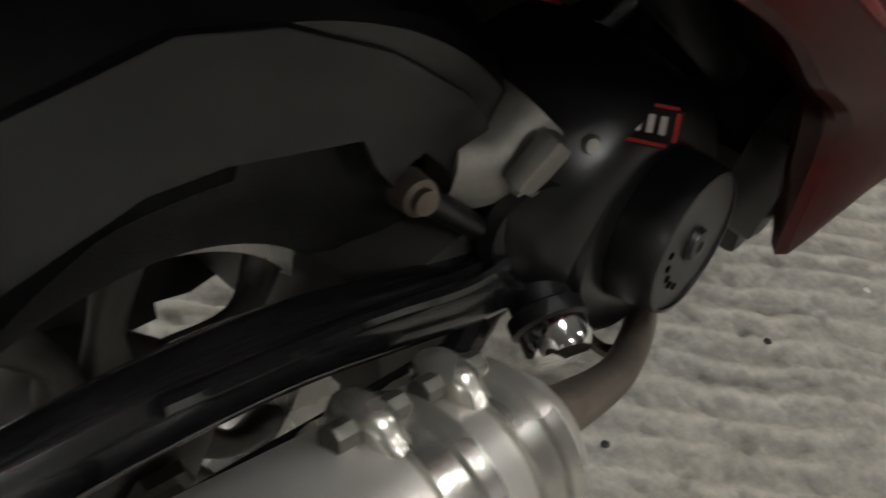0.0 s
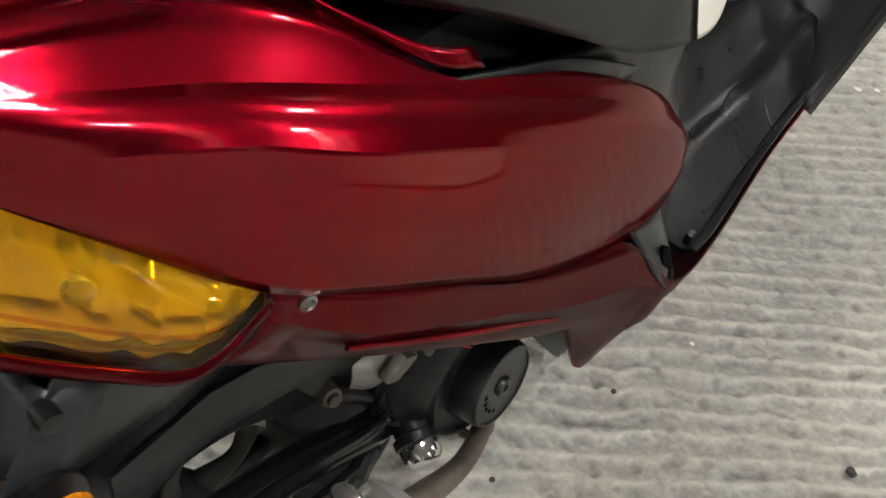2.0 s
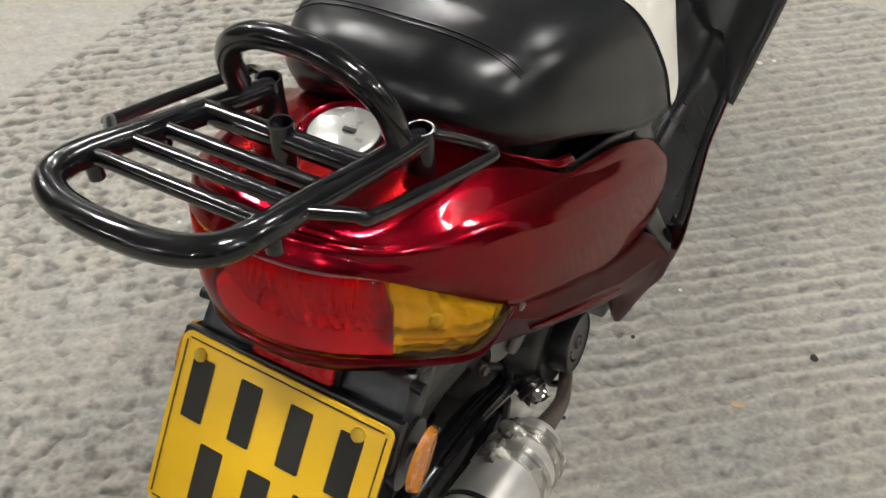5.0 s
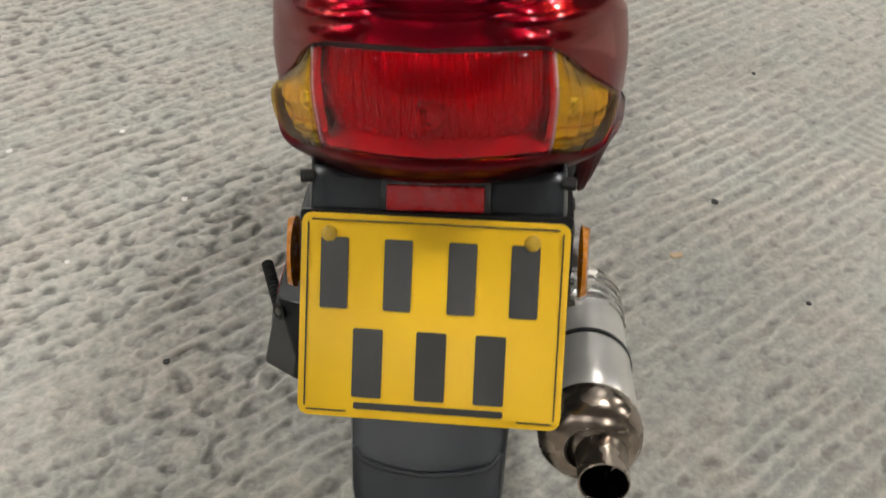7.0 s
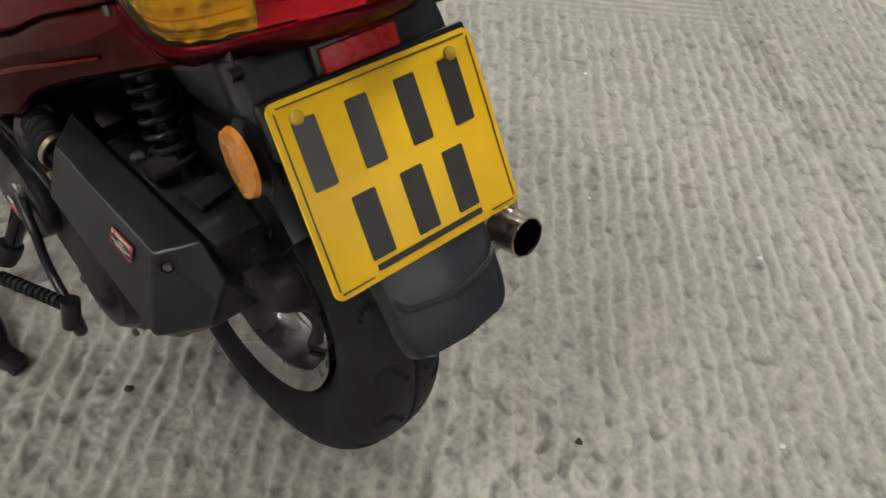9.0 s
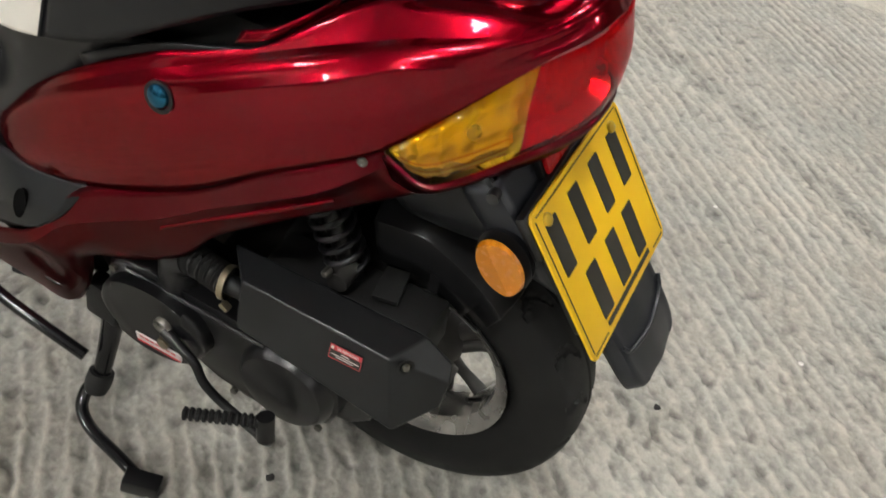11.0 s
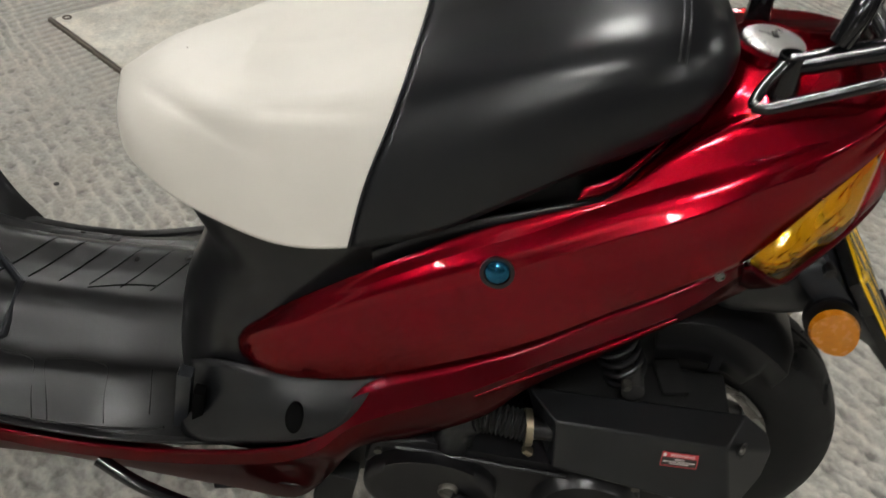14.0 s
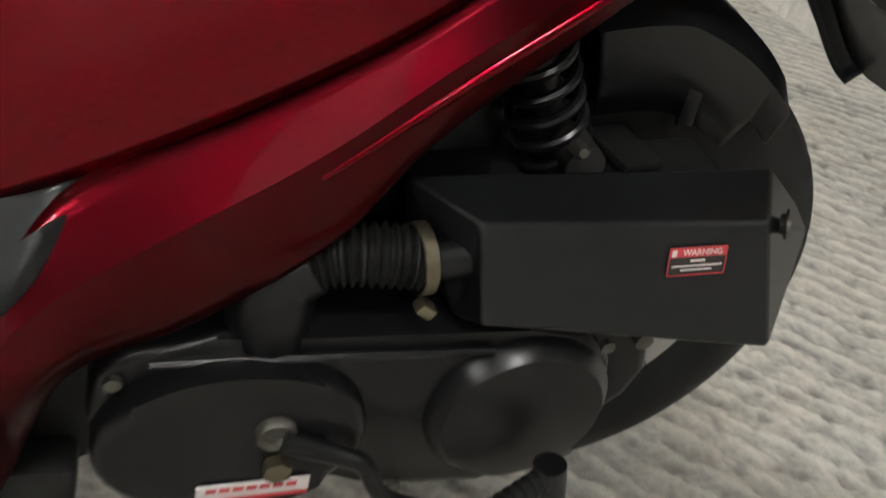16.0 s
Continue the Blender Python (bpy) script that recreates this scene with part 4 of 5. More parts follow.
# ---------------- number plate, tail guard ----------------
PU, PV, PC = Vector((1, -0.0, 0)), Vector((0, math.sin(radians(36)), math.cos(radians(36)))), Vector((0, 0.0, 0.541))
PU = Matrix.Rotation(radians(-1.3), 3, "Z") @ PU
PV = Matrix.Rotation(radians(-1.3), 3, "Z") @ PV
PN = PU.cross(PV)
plate = part("number_plate", prism(rounded(0.229, 0.178, 0.009), PC, PU, PV, 0.003, bevel=0.0008), YELLOW, scooter, "yellow rear number plate")
PF = PC + PN * 0.0032


def plate_bar(x, y, w, h, name="bar", mat=INK, up=0.0006, r=0.0015):
    return part(name, prism(rounded(w, h, min(r, w / 2.2, h / 2.2), 2), PF + PU * x + PV * y, PU, PV, up), mat, plate)


for x, y, w, h in ((0, 0.0835, 0.211, 0.0012), (-0.1085, 0, 0.0012, 0.161), (0.1085, 0, 0.0012, 0.161), (-0.089, -0.0835, 0.036, 0.0012), (0.092, -0.0835, 0.03, 0.0012)):
    plate_bar(x, y, w, h, "border")
for x in (-0.085, -0.030, 0.025, 0.078):
    plate_bar(x, 0.038, 0.024, 0.062)
for x in (-0.054, 0.001, 0.052):
    plate_bar(x, -0.04, 0.026, 0.061)
plate_bar(0.0, -0.078, 0.13, 0.006)
for x in (-0.0902, 0.083):
    part("plate_bolt", lathe([(0.007, 0), (0.0065, 0.003), (0.004, 0.005), (0.001, 0.0052)], PF + PU * x + PV * 0.0715, PN, 14), BOLT_Y, plate, "yellow plastic bolt cap")
part("plate_backing", prism(rounded(0.21, 0.15, 0.01), PC - PN * 0.012 + PV * 0.012, PU, PV, 0.010), BLACK, scooter, "black plate bracket")
part("bracket_top", block((0.235, 0.012, 0.05), Matrix.Translation(PC - PN * 0.008 + PV * 0.068) @ pose(0, 0, 0, -36, 0, 0), 0.004), BLACK, scooter)

guard = []
for t, w, bend in ((0, 0.112, 0), (0.15, 0.113, 0), (0.3, 0.108, 0), (0.5, 0.082, 0.0), (0.62, 0.071, 0), (0.8, 0.067, 0), (0.92, 0.065, -0.002), (0.98, 0.058, -0.004), (1.0, 0.044, -0.005)):
    y, z = 0.092 - 0.203 * t, 0.632 - 0.230 * t + bend
    guard.append([(s * w, y + (0.028 if t < 0.4 else 0.012) * (abs(s) > 0.99) + 0.004 * abs(s), z - 0.012 * (abs(s) > 0.99)) for s in (-1, -0.96, -0.75, -0.35, 0, 0.35, 0.75, 0.96, 1)])
part("tail_guard", sheet(surface([[g[i] for g in guard] for i in range(9)], 4, 3)), GREY, scooter, "dark grey plastic tail guard behind the number plate", thick=0.004, offset=0)
part("guard_step", tube([(-0.064, -0.070, 0.452), (-0.05, -0.079, 0.441), (0, -0.085, 0.436), (0.05, -0.079, 0.441), (0.064, -0.070, 0.452)], 0.0026, 5, 8), GREY, scooter)
for s in (1, -1):
    side = surface([[(0.108, 0.10, 0.64), (0.113, 0.14, 0.61), (0.116, 0.19, 0.58)], [(0.105, 0.075, 0.60), (0.104, 0.12, 0.572), (0.104, 0.175, 0.555)], [(0.096, 0.055, 0.565), (0.092, 0.10, 0.545), (0.086, 0.15, 0.535)]], 5, 5)
    part("under_tail", sheet(side * (s, 1, 1), flip=s < 0), DARK_GREY, scooter, "grey plastic under the tail", thick=0.003)
part("reflector_rear", block((0.084, 0.006, 0.022), pose(0, 0.067, 0.622, -30), 0.002), CATSEYE_R, scooter, "red rear reflector")
part("reflector_frame", block((0.096, 0.008, 0.032), pose(0, 0.073, 0.620, -30), 0.003), BLACK, scooter)
for s in (1, -1):
    ey = Vector((0, 0.55, 0.835))
    ex = Vector((0, 0.835, -0.55))
    cup = part("reflector_cup", prism(ellipse(0.027, 0.036), (s * 0.118, 0.064, 0.557), ex, ey, -s * 0.010, bevel=0.003), BLACK, scooter)
    roof = bmesh.new()
    ctr, outward = Vector((s * 0.1281, 0.064, 0.557)), Vector((s, 0, 0))
    low_ring = [roof.verts.new(ctr + ex * a + ey * c) for a, c in ellipse(0.024, 0.033, 32)]
    top_ring = [roof.verts.new(ctr + ex * a * 0.93 + ey * c * 0.93 + outward * (0.0075 - 0.16 * abs(a))) for a, c in ellipse(0.024, 0.033, 32)]
    for k in range(32):
        roof.faces.new((low_ring[k], low_ring[(k + 1) % 32], top_ring[(k + 1) % 32], top_ring[k]))
    roof.faces.new([top_ring[k % 32] for k in range(8, 25)])
    roof.faces.new([top_ring[k % 32] for k in range(24, 41)])
    part("side_reflector", roof, CATSEYE_A, scooter, "oval amber side reflector in two facets", sharp=8)
    part("stalk", tube([(s * 0.12, 0.066, 0.557), (s * 0.085, 0.075, 0.56)], 0.009, 1, 10), BLACK, scooter)
    part("tail_bolt", lathe([(0.006, 0), (0.006, 0.012), (0.001, 0.0125)], (s * 0.108, 0.09, 0.625), (s, -0.1, 0), 12), BLACK, scooter)

# ---------------- rear wheel ----------------
WC = Vector((0, 0.172, 0.236))
wheel = new("rear_wheel")
wheel.parent = scooter


def tyre_mesh(radius=0.231, half=0.056, na=420):
    prof = [(-0.034, 0.135), (-0.044, 0.145), (-0.053, 0.165), (-0.057, 0.182), (-0.054, 0.202)]
    ss = np.linspace(-1, 1, 33)
    tread = [(half * 0.92 * s, 0.208 + (radius - 0.208) * math.sqrt(max(0, 1 - abs(s) ** 2.4))) for s in ss]
    ring_pts = prof + tread + [(-x, r) for x, r in prof[::-1]]
    grid_pts = []
    for a in np.linspace(0, 2 * math.pi, na, endpoint=False):
        row = []
        for x, r in ring_pts:
            d = 0.0
            if r > 0.2075:
                if abs(x) < 0.0022:
                    d = 0.004
                ph = (a * 18 / (2 * math.pi)) % 1.0
                lane = abs(x) / half
                curve = 0.5 + (0.32 * math.sin(lane * 4.2 - 0.8)) * (1 if x > 0 else -1)
                if 0.18 < lane < 0.85 and abs(ph - curve) < 0.07:
                    d = 0.0035
            row.append((x, WC.y + (r - d) * math.cos(a), WC.z + (r - d) * math.sin(a)))
        grid_pts.append(row)
    grid_pts.append(grid_pts[0])
    bm = sheet(grid_pts)
    bmesh.ops.remove_doubles(bm, verts=bm.verts, dist=0.00005)
    return bm


part("tyre", tyre_mesh(), RUBBER, wheel, "worn black rear tyre", sharp=30)
RC = WC + Vector((0, 0, 0.008))
part("rim", lathe([(0.118, -0.036), (0.128, -0.040), (0.136, -0.048), (0.139, -0.050), (0.137, -0.045), (0.131, -0.039), (0.124, -0.028), (0.121, 0), (0.124, 0.020), (0.131, 0.026), (0.137, 0.031), (0.140, 0.036), (0.137, 0.0345), (0.128, 0.027), (0.118, 0.024), (0.114, 0.0), (0.118, -0.036)], RC, X, 72), RIM, wheel, "silver alloy rim with polished lip")
part("hub", lathe([(0.001, -0.04), (0.035, -0.04), (0.042, -0.03), (0.055, 0.0), (0.05, 0.03), (0.03, 0.045), (0.001, 0.046)], RC, X, 32), DARK_ALLOY, wheel)
for k in range(5):
    a = 2 * math.pi * k / 5 + 0.35
    for da in (-0.17, 0.17):
        p0 = RC + Vector((0.008, 0.045 * math.cos(a + da * 1.5), 0.045 * math.sin(a + da * 1.5)))
        p1 = RC + Vector((0.018, 0.085 * math.cos(a + da * 0.9), 0.085 * math.sin(a + da * 0.9)))
        p2 = RC + Vector((0.012, 0.119 * math.cos(a + da * 1.5), 0.119 * math.sin(a + da * 1.5)))
        part("spoke", tube([p0, p1, p2], [0.013, 0.008, 0.011], 4, 10), DARK_ALLOY, wheel)
part("valve", tube([RC + Vector((-0.02, -0.10, -0.05)), RC + Vector((-0.035, -0.085, -0.045))], 0.004, 1, 8), BLACK, wheel)

# inner mudguard over the wheel, with a plate down the right side
arch = bmesh.new()
SECTION = ((-0.074, 0.196), (-0.080, 0.228), (-0.077, 0.258), (-0.050, 0.276), (0, 0.281), (0.045, 0.270), (0.071, 0.250), (0.075, 0.225), (0.072, 0.196))


def hug(r, a):
    """The guard closes in on the tyre towards the rear."""
    return r * (1 - 0.15 * max(0.0, math.degrees(a) - 92) / 30)


for first, last, sect in ((120, 112, SECTION[1:]), (112, 78, SECTION), (78, 40, SECTION[4:8])):
    sheet([[(x, WC.y + hug(r, a) * math.cos(a), WC.z + hug(r, a) * math.sin(a)) for x, r in sect] for a in np.linspace(radians(first), radians(last), 22)], bm=arch)
bmesh.ops.remove_doubles(arch, verts=arch.verts, dist=0.0005)
part("inner_mudguard", arch, BLACK, scooter, "dark plastic inner mudguard over the rear wheel", thick=0.003)
FLANK_CUT = [(0.115, 0.425), (0.134, 0.434), (0.179, 0.443), (0.209, 0.438), (0.269, 0.42), (0.278, 0.399), (0.287, 0.385), (0.297, 0.395), (0.306, 0.396), (0.323, 0.377), (0.340, 0.357), (0.349, 0.354), (0.356, 0.364), (0.355, 0.375), (0.345, 0.394), (0.327, 0.416), (0.283, 0.451), (0.233, 0.480), (0.195, 0.490), (0.12, 0.482)]
part("mudguard_flank", prism(FLANK_CUT, (0.0715, 0, 0), (0, 1, 0), (0, 0, 1), 0.004, bevel=0.001), DARK_GREY, scooter, "dark grey plastic plate with a hooked end")
part("guard_clip", block((0.004, 0.012, 0.03), pose(-0.0765, 0.145, 0.436), 0.001), BLACK, scooter)

# ---------------- engine, left side ----------------
engine = new("engine")
engine.parent = scooter
OUT_L = [(0.538, 0.300), (0.530, 0.335), (0.508, 0.352), (0.464, 0.354), (0.409, 0.348), (0.34, 0.343), (0.276, 0.338), (0.235, 0.330), (0.210, 0.300), (0.201, 0.255), (0.213, 0.225), (0.245, 0.200), (0.286, 0.186), (0.335, 0.192), (0.372, 0.218), (0.409, 0.227), (0.47, 0.232), (0.505, 0.246), (0.528, 0.272)]
part("transmission_case", prism([(a, b) for a, b in OUT_L][::-1], (-0.09, 0, 0), (0, 1, 0), (0, 0, 1), -0.088, bevel=0.010, seg=3), BLACK, engine, "black belt transmission case")
lobe = [(0.458 + 0.079 * math.cos(t) * (1.02 if math.cos(t) < 0 else 1), 0.282 + 0.060 * math.sin(t)) for t in np.linspace(2 * math.pi, 0, 36, endpoint=False)]
part("fan_lid", prism(lobe, (-0.17, 0, 0), (0, 1, 0), (0, 0, 1), -0.028, bevel=0.012, seg=4), BLACK, engine)
part("clutch_dome", lathe([(0.066, 0), (0.064, 0.012), (0.056, 0.022), (0.03, 0.028), (0.001, 0.029)], (-0.170, 0.272, 0.268), (-1, 0, 0), 40), BLACK, engine)
part("gear_case", prism([(0.250, 0.205), (0.195, 0.212), (0.170, 0.235), (0.160, 0.262), (0.166, 0.292), (0.182, 0.312), (0.205, 0.318), (0.250, 0.322)], (-0.07, 0, 0), (0, 1, 0), (0, 0, 1), -0.085, bevel=0.010, seg=3), BLACK, engine, "black rear gear case")
part("gear_bolt", lathe([(0.007, 0), (0.007, 0.008), (0.001, 0.0085)], (-0.155, 0.178, 0.300), (-1, 0, 0), 8), SCREW, engine)
part("case_rib", tube([(-0.179, 0.50, 0.340), (-0.182, 0.42, 0.338), (-0.182, 0.30, 0.328)], 0.003, 4, 6), BLACK, engine)
part("case_bolt", lathe([(0.009, 0), (0.009, 0.008), (0.001, 0.0085)], (-0.199, 0.4335, 0.2665), (-1, 0, 0), 6), BRASS, engine, "yellowed bolt head")
part("case_bolt", lathe([(0.012, 0), (0.012, 0.006), (0.0105, 0.008), (0.007, 0.006), (0.006, 0.003), (0.001, 0.003)], (-0.197, 0.434, 0.2965), (-1, 0, 0), 18), SCREW, engine, "pale kick starter shaft end")
for yy, zz2 in ((0.52, 0.33), (0.22, 0.32), (0.225, 0.215), (0.35, 0.2)):
    part("case_bolt", lathe([(0.005, 0), (0.005, 0.005), (0.001, 0.0055)], (-0.178, yy, zz2), (-1, 0, 0), 8), SCREW, engine)
strip = part("case_label", block((0.002, 0.068, 0.016), pose(-0.1995, 0.447, 0.2455, 3, -8, 0), 0.0004), LABEL_WHITE, engine, "white sticker with red print")
for k in range(7):
    part("bar", block((0.001, 0.0062, 0.0045), pose(-0.2008, 0.424 + 0.008 * k, 0.2475 + 0.0004 * k, 3, -8, 0), 0), LABEL_RED, strip)
part("bar", block((0.001, 0.066, 0.0025), pose(-0.2008, 0.447, 0.2385, 3, -8, 0), 0), LABEL_RED, strip)
part("block_case", block((0.19, 0.16, 0.12), pose(-0.01, 0.36, 0.28, 8), 0.02), DARK_ALLOY, engine, "dark cast engine block")
part("cylinder_head", block((0.11, 0.12, 0.11), pose(0.01, 0.50, 0.27, -12), 0.015), ALU, engine)

# kick start lever
kick = part("kick_lever", tube([(-0.203, 0.43, 0.292), (-0.208, 0.40, 0.280), (-0.210, 0.382, 0.268), (-0.212, 0.370, 0.24), (-0.214, 0.345, 0.222), (-0.218, 0.30, 0.208), (-0.226, 0.268, 0.214), (-0.231, 0.262, 0.235)], [0.008, 0.0065, 0.006, 0.006, 0.006, 0.0065, 0.008, 0.008], 4, 10), BLACK, scooter, "black bent kick start lever")
part("knuckle", lathe([(0.001, -0.018), (0.011, -0.018), (0.011, 0.018), (0.001, 0.018)], (-0.232, 0.265, 0.252), (0.2, 0.1, 1), 14), BLACK, kick)
ped = bmesh.new()
for k in range(12):
    c = Vector((-0.235, 0.275, 0.262)).lerp(Vector((-0.268, 0.352, 0.26)), k / 11)
    lathe([(0.006, -0.003), (0.0085, -0.002), (0.0085, 0.001), (0.006, 0.0025)], c, (-0.033, 0.077, 0), 10, ped)
tube([(-0.233, 0.27, 0.262), (-0.268, 0.352, 0.26)], 0.006, 1, 8, ped)
part("pedal", ped, RUBBER, kick, "ribbed black rubber kick pedal")

# air box: lines along it, from the inner top over the fold to the inner bottom
A_FRONT = [(-0.128, 0.352, 0.400), (-0.146, 0.360, 0.4365), (-0.184, 0.326, 0.4290), (-0.203, 0.322, 0.372), (-0.172, 0.326, 0.350), (-0.095, 0.330, 0.345)]
A_REAR = [(-0.125, 0.117, 0.395), (-0.142, 0.117, 0.4285), (-0.184, 0.141, 0.4185), (-0.2065, 0.119, 0.332), (-0.176, 0.116, 0.312), (-0.095, 0.112, 0.312)]
A_END = [(-0.122, 0.090, 0.380), (-0.140, 0.085, 0.399), (-0.155, 0.079, 0.386), (-0.164, 0.083, 0.350), (-0.152, 0.090, 0.334), (-0.095, 0.090, 0.334)]
air = [A_FRONT] + [[tuple(np.array(p) * (1 - k) + np.array(q) * k) for p, q in zip(A_FRONT, A_REAR)] for k in (0.33, 0.67)] + [A_REAR, A_END]
bm = sheet(air)
bm.verts.ensure_lookup_table()
n9 = len(A_FRONT)
bm.faces.new([bm.verts[i] for i in range(n9)])
bm.faces.new([bm.verts[len(bm.verts) - n9 + i] for i in range(n9)][::-1])
bmesh.ops.triangulate(bm, faces=[f for f in bm.faces if len(f.verts) > 4])
airbox = part("air_box", bm, DARK_GREY, engine, "faceted black plastic air filter box", soften=True)
# unseen filler block, added to keep the gap behind the box dark
part("box_filler", block((0.062, 0.215, 0.060), pose(-0.094, 0.232, 0.372, -1.5), 0.006), BLACK_MATT, airbox, "added black block that darkens the gap behind the box")
edge_mod = airbox.modifiers.new("edge", "BEVEL")
edge_mod.width, edge_mod.segments, edge_mod.limit_method, edge_mod.angle_limit, edge_mod.harden_normals = 0.0028, 3, "ANGLE", radians(9), True
part("screw_hole", lathe([(0.009, 0.0), (0.010, 0.0015), (0.007, 0.0005), (0.006, -0.003), (0.001, -0.003)], (-0.1785, 0.1235, 0.412), (-0.62, -0.74, 0.25), 16), BLACK_MATT, airbox)
part("screw", lathe([(0.005, 0), (0.004, 0.003), (0.001, 0.0032)], (-0.1785, 0.1235, 0.412), (-0.62, -0.74, 0.25), 10), SCREW, airbox)
lx = Vector((0, -1, 0))
lz = Vector((0.25, 0, 0.968)).normalized()
lab = part("warning_label", prism(rounded(0.0395, 0.0185, 0.001, 2), (-0.1905, 0.188, 0.399), lx, lz, 0.0008), INK, airbox, "small black, red and white sticker")
LO = Vector((-0.1915, 0.188, 0.399))
part("band", prism(rounded(0.039, 0.0062, 0.0006, 2), LO + lz * 0.0058, lx, lz, 0.0005), LABEL_RED, lab)
for x, y, w, h, mm in ((-0.0165, 0.0058, 0.0032, 0.0042, LABEL_WHITE), (0, 0.0005, 0.010, 0.0013, LABEL_WHITE), (0, -0.0028, 0.034, 0.0009, LABEL_WHITE), (0, -0.0054, 0.021, 0.0009, LABEL_WHITE), (0, -0.0088, 0.039, 0.0007, LABEL_RED), (-0.0193, -0.003, 0.0007, 0.0115, LABEL_RED), (0.0193, -0.003, 0.0007, 0.0115, LABEL_RED)):
    part("bar", prism(rounded(w, h, 0.0002, 1), LO + lx * x + lz * y + Vector((-0.0006, 0, 0)), lx, lz, 0.0004), mm, lab)
word = bpy.data.curves.new("word", "FONT")
word.body, word.size, word.align_x, word.align_y, word.extrude = "WARNING", 0.0055, "CENTER", "CENTER", 0.0002
lettering = new("lettering", word)
flat = bpy.data.meshes.new_from_object(lettering.evaluated_get(bpy.context.evaluated_depsgraph_get()))
bpy.data.objects.remove(lettering)
letters = bmesh.new()
letters.from_mesh(flat)
across = Vector((0, -1, 0))
letters.transform(Matrix.Translation(LO + lz * 0.0058 + across * 0.0025 + Vector((-0.0009, 0, 0))) @ Matrix((across, lz, across.cross(lz))).transposed().to_4x4())
part("lettering", letters, LABEL_WHITE, lab)
path = spline([(-0.172, 0.352, 0.398), (-0.170, 0.372, 0.400), (-0.167, 0.394, 0.400), (-0.164, 0.414, 0.396)], 14)
radii = [0.0170 + 0.0022 * math.sin(i * 1.75) for i in range(len(path))]
part("bellows", tube(path, radii, 1, 20), RUBBER, engine, "ribbed rubber intake hose")
part("snorkel", tube([(-0.172, 0.354, 0.397), (-0.172, 0.335, 0.396), (-0.170, 0.30, 0.396)], [0.0125, 0.0115, 0.0115], 3, 16), BLACK, engine)
part("hose_clip", lathe([(0.0200, -0.0042), (0.0210, -0.0036), (0.0210, 0.0036), (0.0200, 0.0042)], (-0.172, 0.353, 0.398), (-0.1, 1, 0), 28), BRASS, engine, "tarnished brass hose clip")
part("clip_screw", block((0.01, 0.012, 0.008), pose(-0.184, 0.350, 0.371, 40), 0.002), BRASS, engine)
part("intake_elbow", tube([(-0.164, 0.410, 0.396), (-0.162, 0.428, 0.385), (-0.160, 0.434, 0.358), (-0.158, 0.434, 0.335), (-0.155, 0.434, 0.30)], [0.0200, 0.0235, 0.025, 0.025, 0.025], 5, 18), BLACK, engine)

# rear shock absorber
SB, ST = Vector((-0.088, 0.244, 0.412)), Vector((-0.092, 0.300, 0.55))
SD = (ST - SB).normalized()
SU = SD.orthogonal().normalized()
SW = SD.cross(SU)
spring = [SB + SD * (0.155 * a / (2 * math.pi * 9)) + 0.023 * (math.cos(a) * SU + math.sin(a) * SW) for a in np.linspace(0, 2 * math.pi * 9, 200)]
shock = part("shock_absorber", tube([SB - SD * 0.03, ST], 0.012, 1, 12), BLACK, scooter)
part("spring", tube(spring, 0.0038, 1, 8), BLACK, shock, "black coil spring")
part("shock_eye", lathe([(0.001, -0.015), (0.013, -0.015), (0.013, 0.015), (0.001, 0.015)], (-0.112, 0.240, 0.424), X, 16), DARK_ALLOY, shock)
part("shock_nut", lathe([(0.001, -0.006), (0.0055, -0.006), (0.0055, 0.003), (0.0035, 0.006), (0.001, 0.0062)], (-0.132, 0.250, 0.440), (-1, 0, 0.2), 6), SCREW, shock, "dull steel nut")
part("cross_bracket", block((0.05, 0.030, 0.006), pose(-0.085, 0.192, 0.410, 0, 0, 10), 0.001), BLACK_MATT, scooter)

# ---------------- stands ----------------
stand = part("side_stand", tube([(-0.145, 0.575, 0.19), (-0.158, 0.576, 0.15), (-0.180, 0.578, 0.10), (-0.196, 0.580, 0.072), (-0.212, 0.590, 0.058), (-0.234, 0.582, 0.046), (-0.250, 0.552, 0.036), (-0.262, 0.492, 0.026), (-0.270, 0.458, 0.022)], [0.016, 0.015, 0.013, 0.012, 0.010, 0.009, 0.009, 0.009, 0.009], 5, 12), GLOSS, scooter, "black tube side stand resting on the floor")
part("foot", block((0.026, 0.052, 0.030), pose(-0.275, 0.445, 0.021, 12, 0, 20), 0.004), BLACK, stand, "flat black stand foot")
part("collar", lathe([(0.001, -0.016), (0.018, -0.016), (0.019, 0.0), (0.017, 0.016), (0.001, 0.017)], (-0.197, 0.580, 0.070), (-0.45, 0.1, -0.8), 14), BLACK_MATT, stand)
hanger = [(0.520, 0.335), (0.560, 0.330), (0.602, 0.296), (0.608, 0.262), (0.590, 0.225), (0.566, 0.196), (0.545, 0.202), (0.534, 0.240), (0.520, 0.262)]
part("engine_hanger", prism(hanger[::-1], (-0.075, 0, 0), (0, 1, 0), (0, 0, 1), -0.050, bevel=0.006, seg=2), BLACK_MATT, engine, "matt black engine hanger")
part("stand_bracket", block((0.03, 0.05, 0.07), pose(-0.150, 0.58, 0.205, 10), 0.006), BLACK_MATT, scooter)
part("centre_stand", tube([(-0.198, 0.592, 0.122), (-0.204, 0.66, 0.155), (-0.206, 0.72, 0.180), (-0.204, 0.81, 0.222), (-0.19, 0.87, 0.25)], 0.009, 4, 12), GLOSS, scooter, "black centre stand tube folded up")
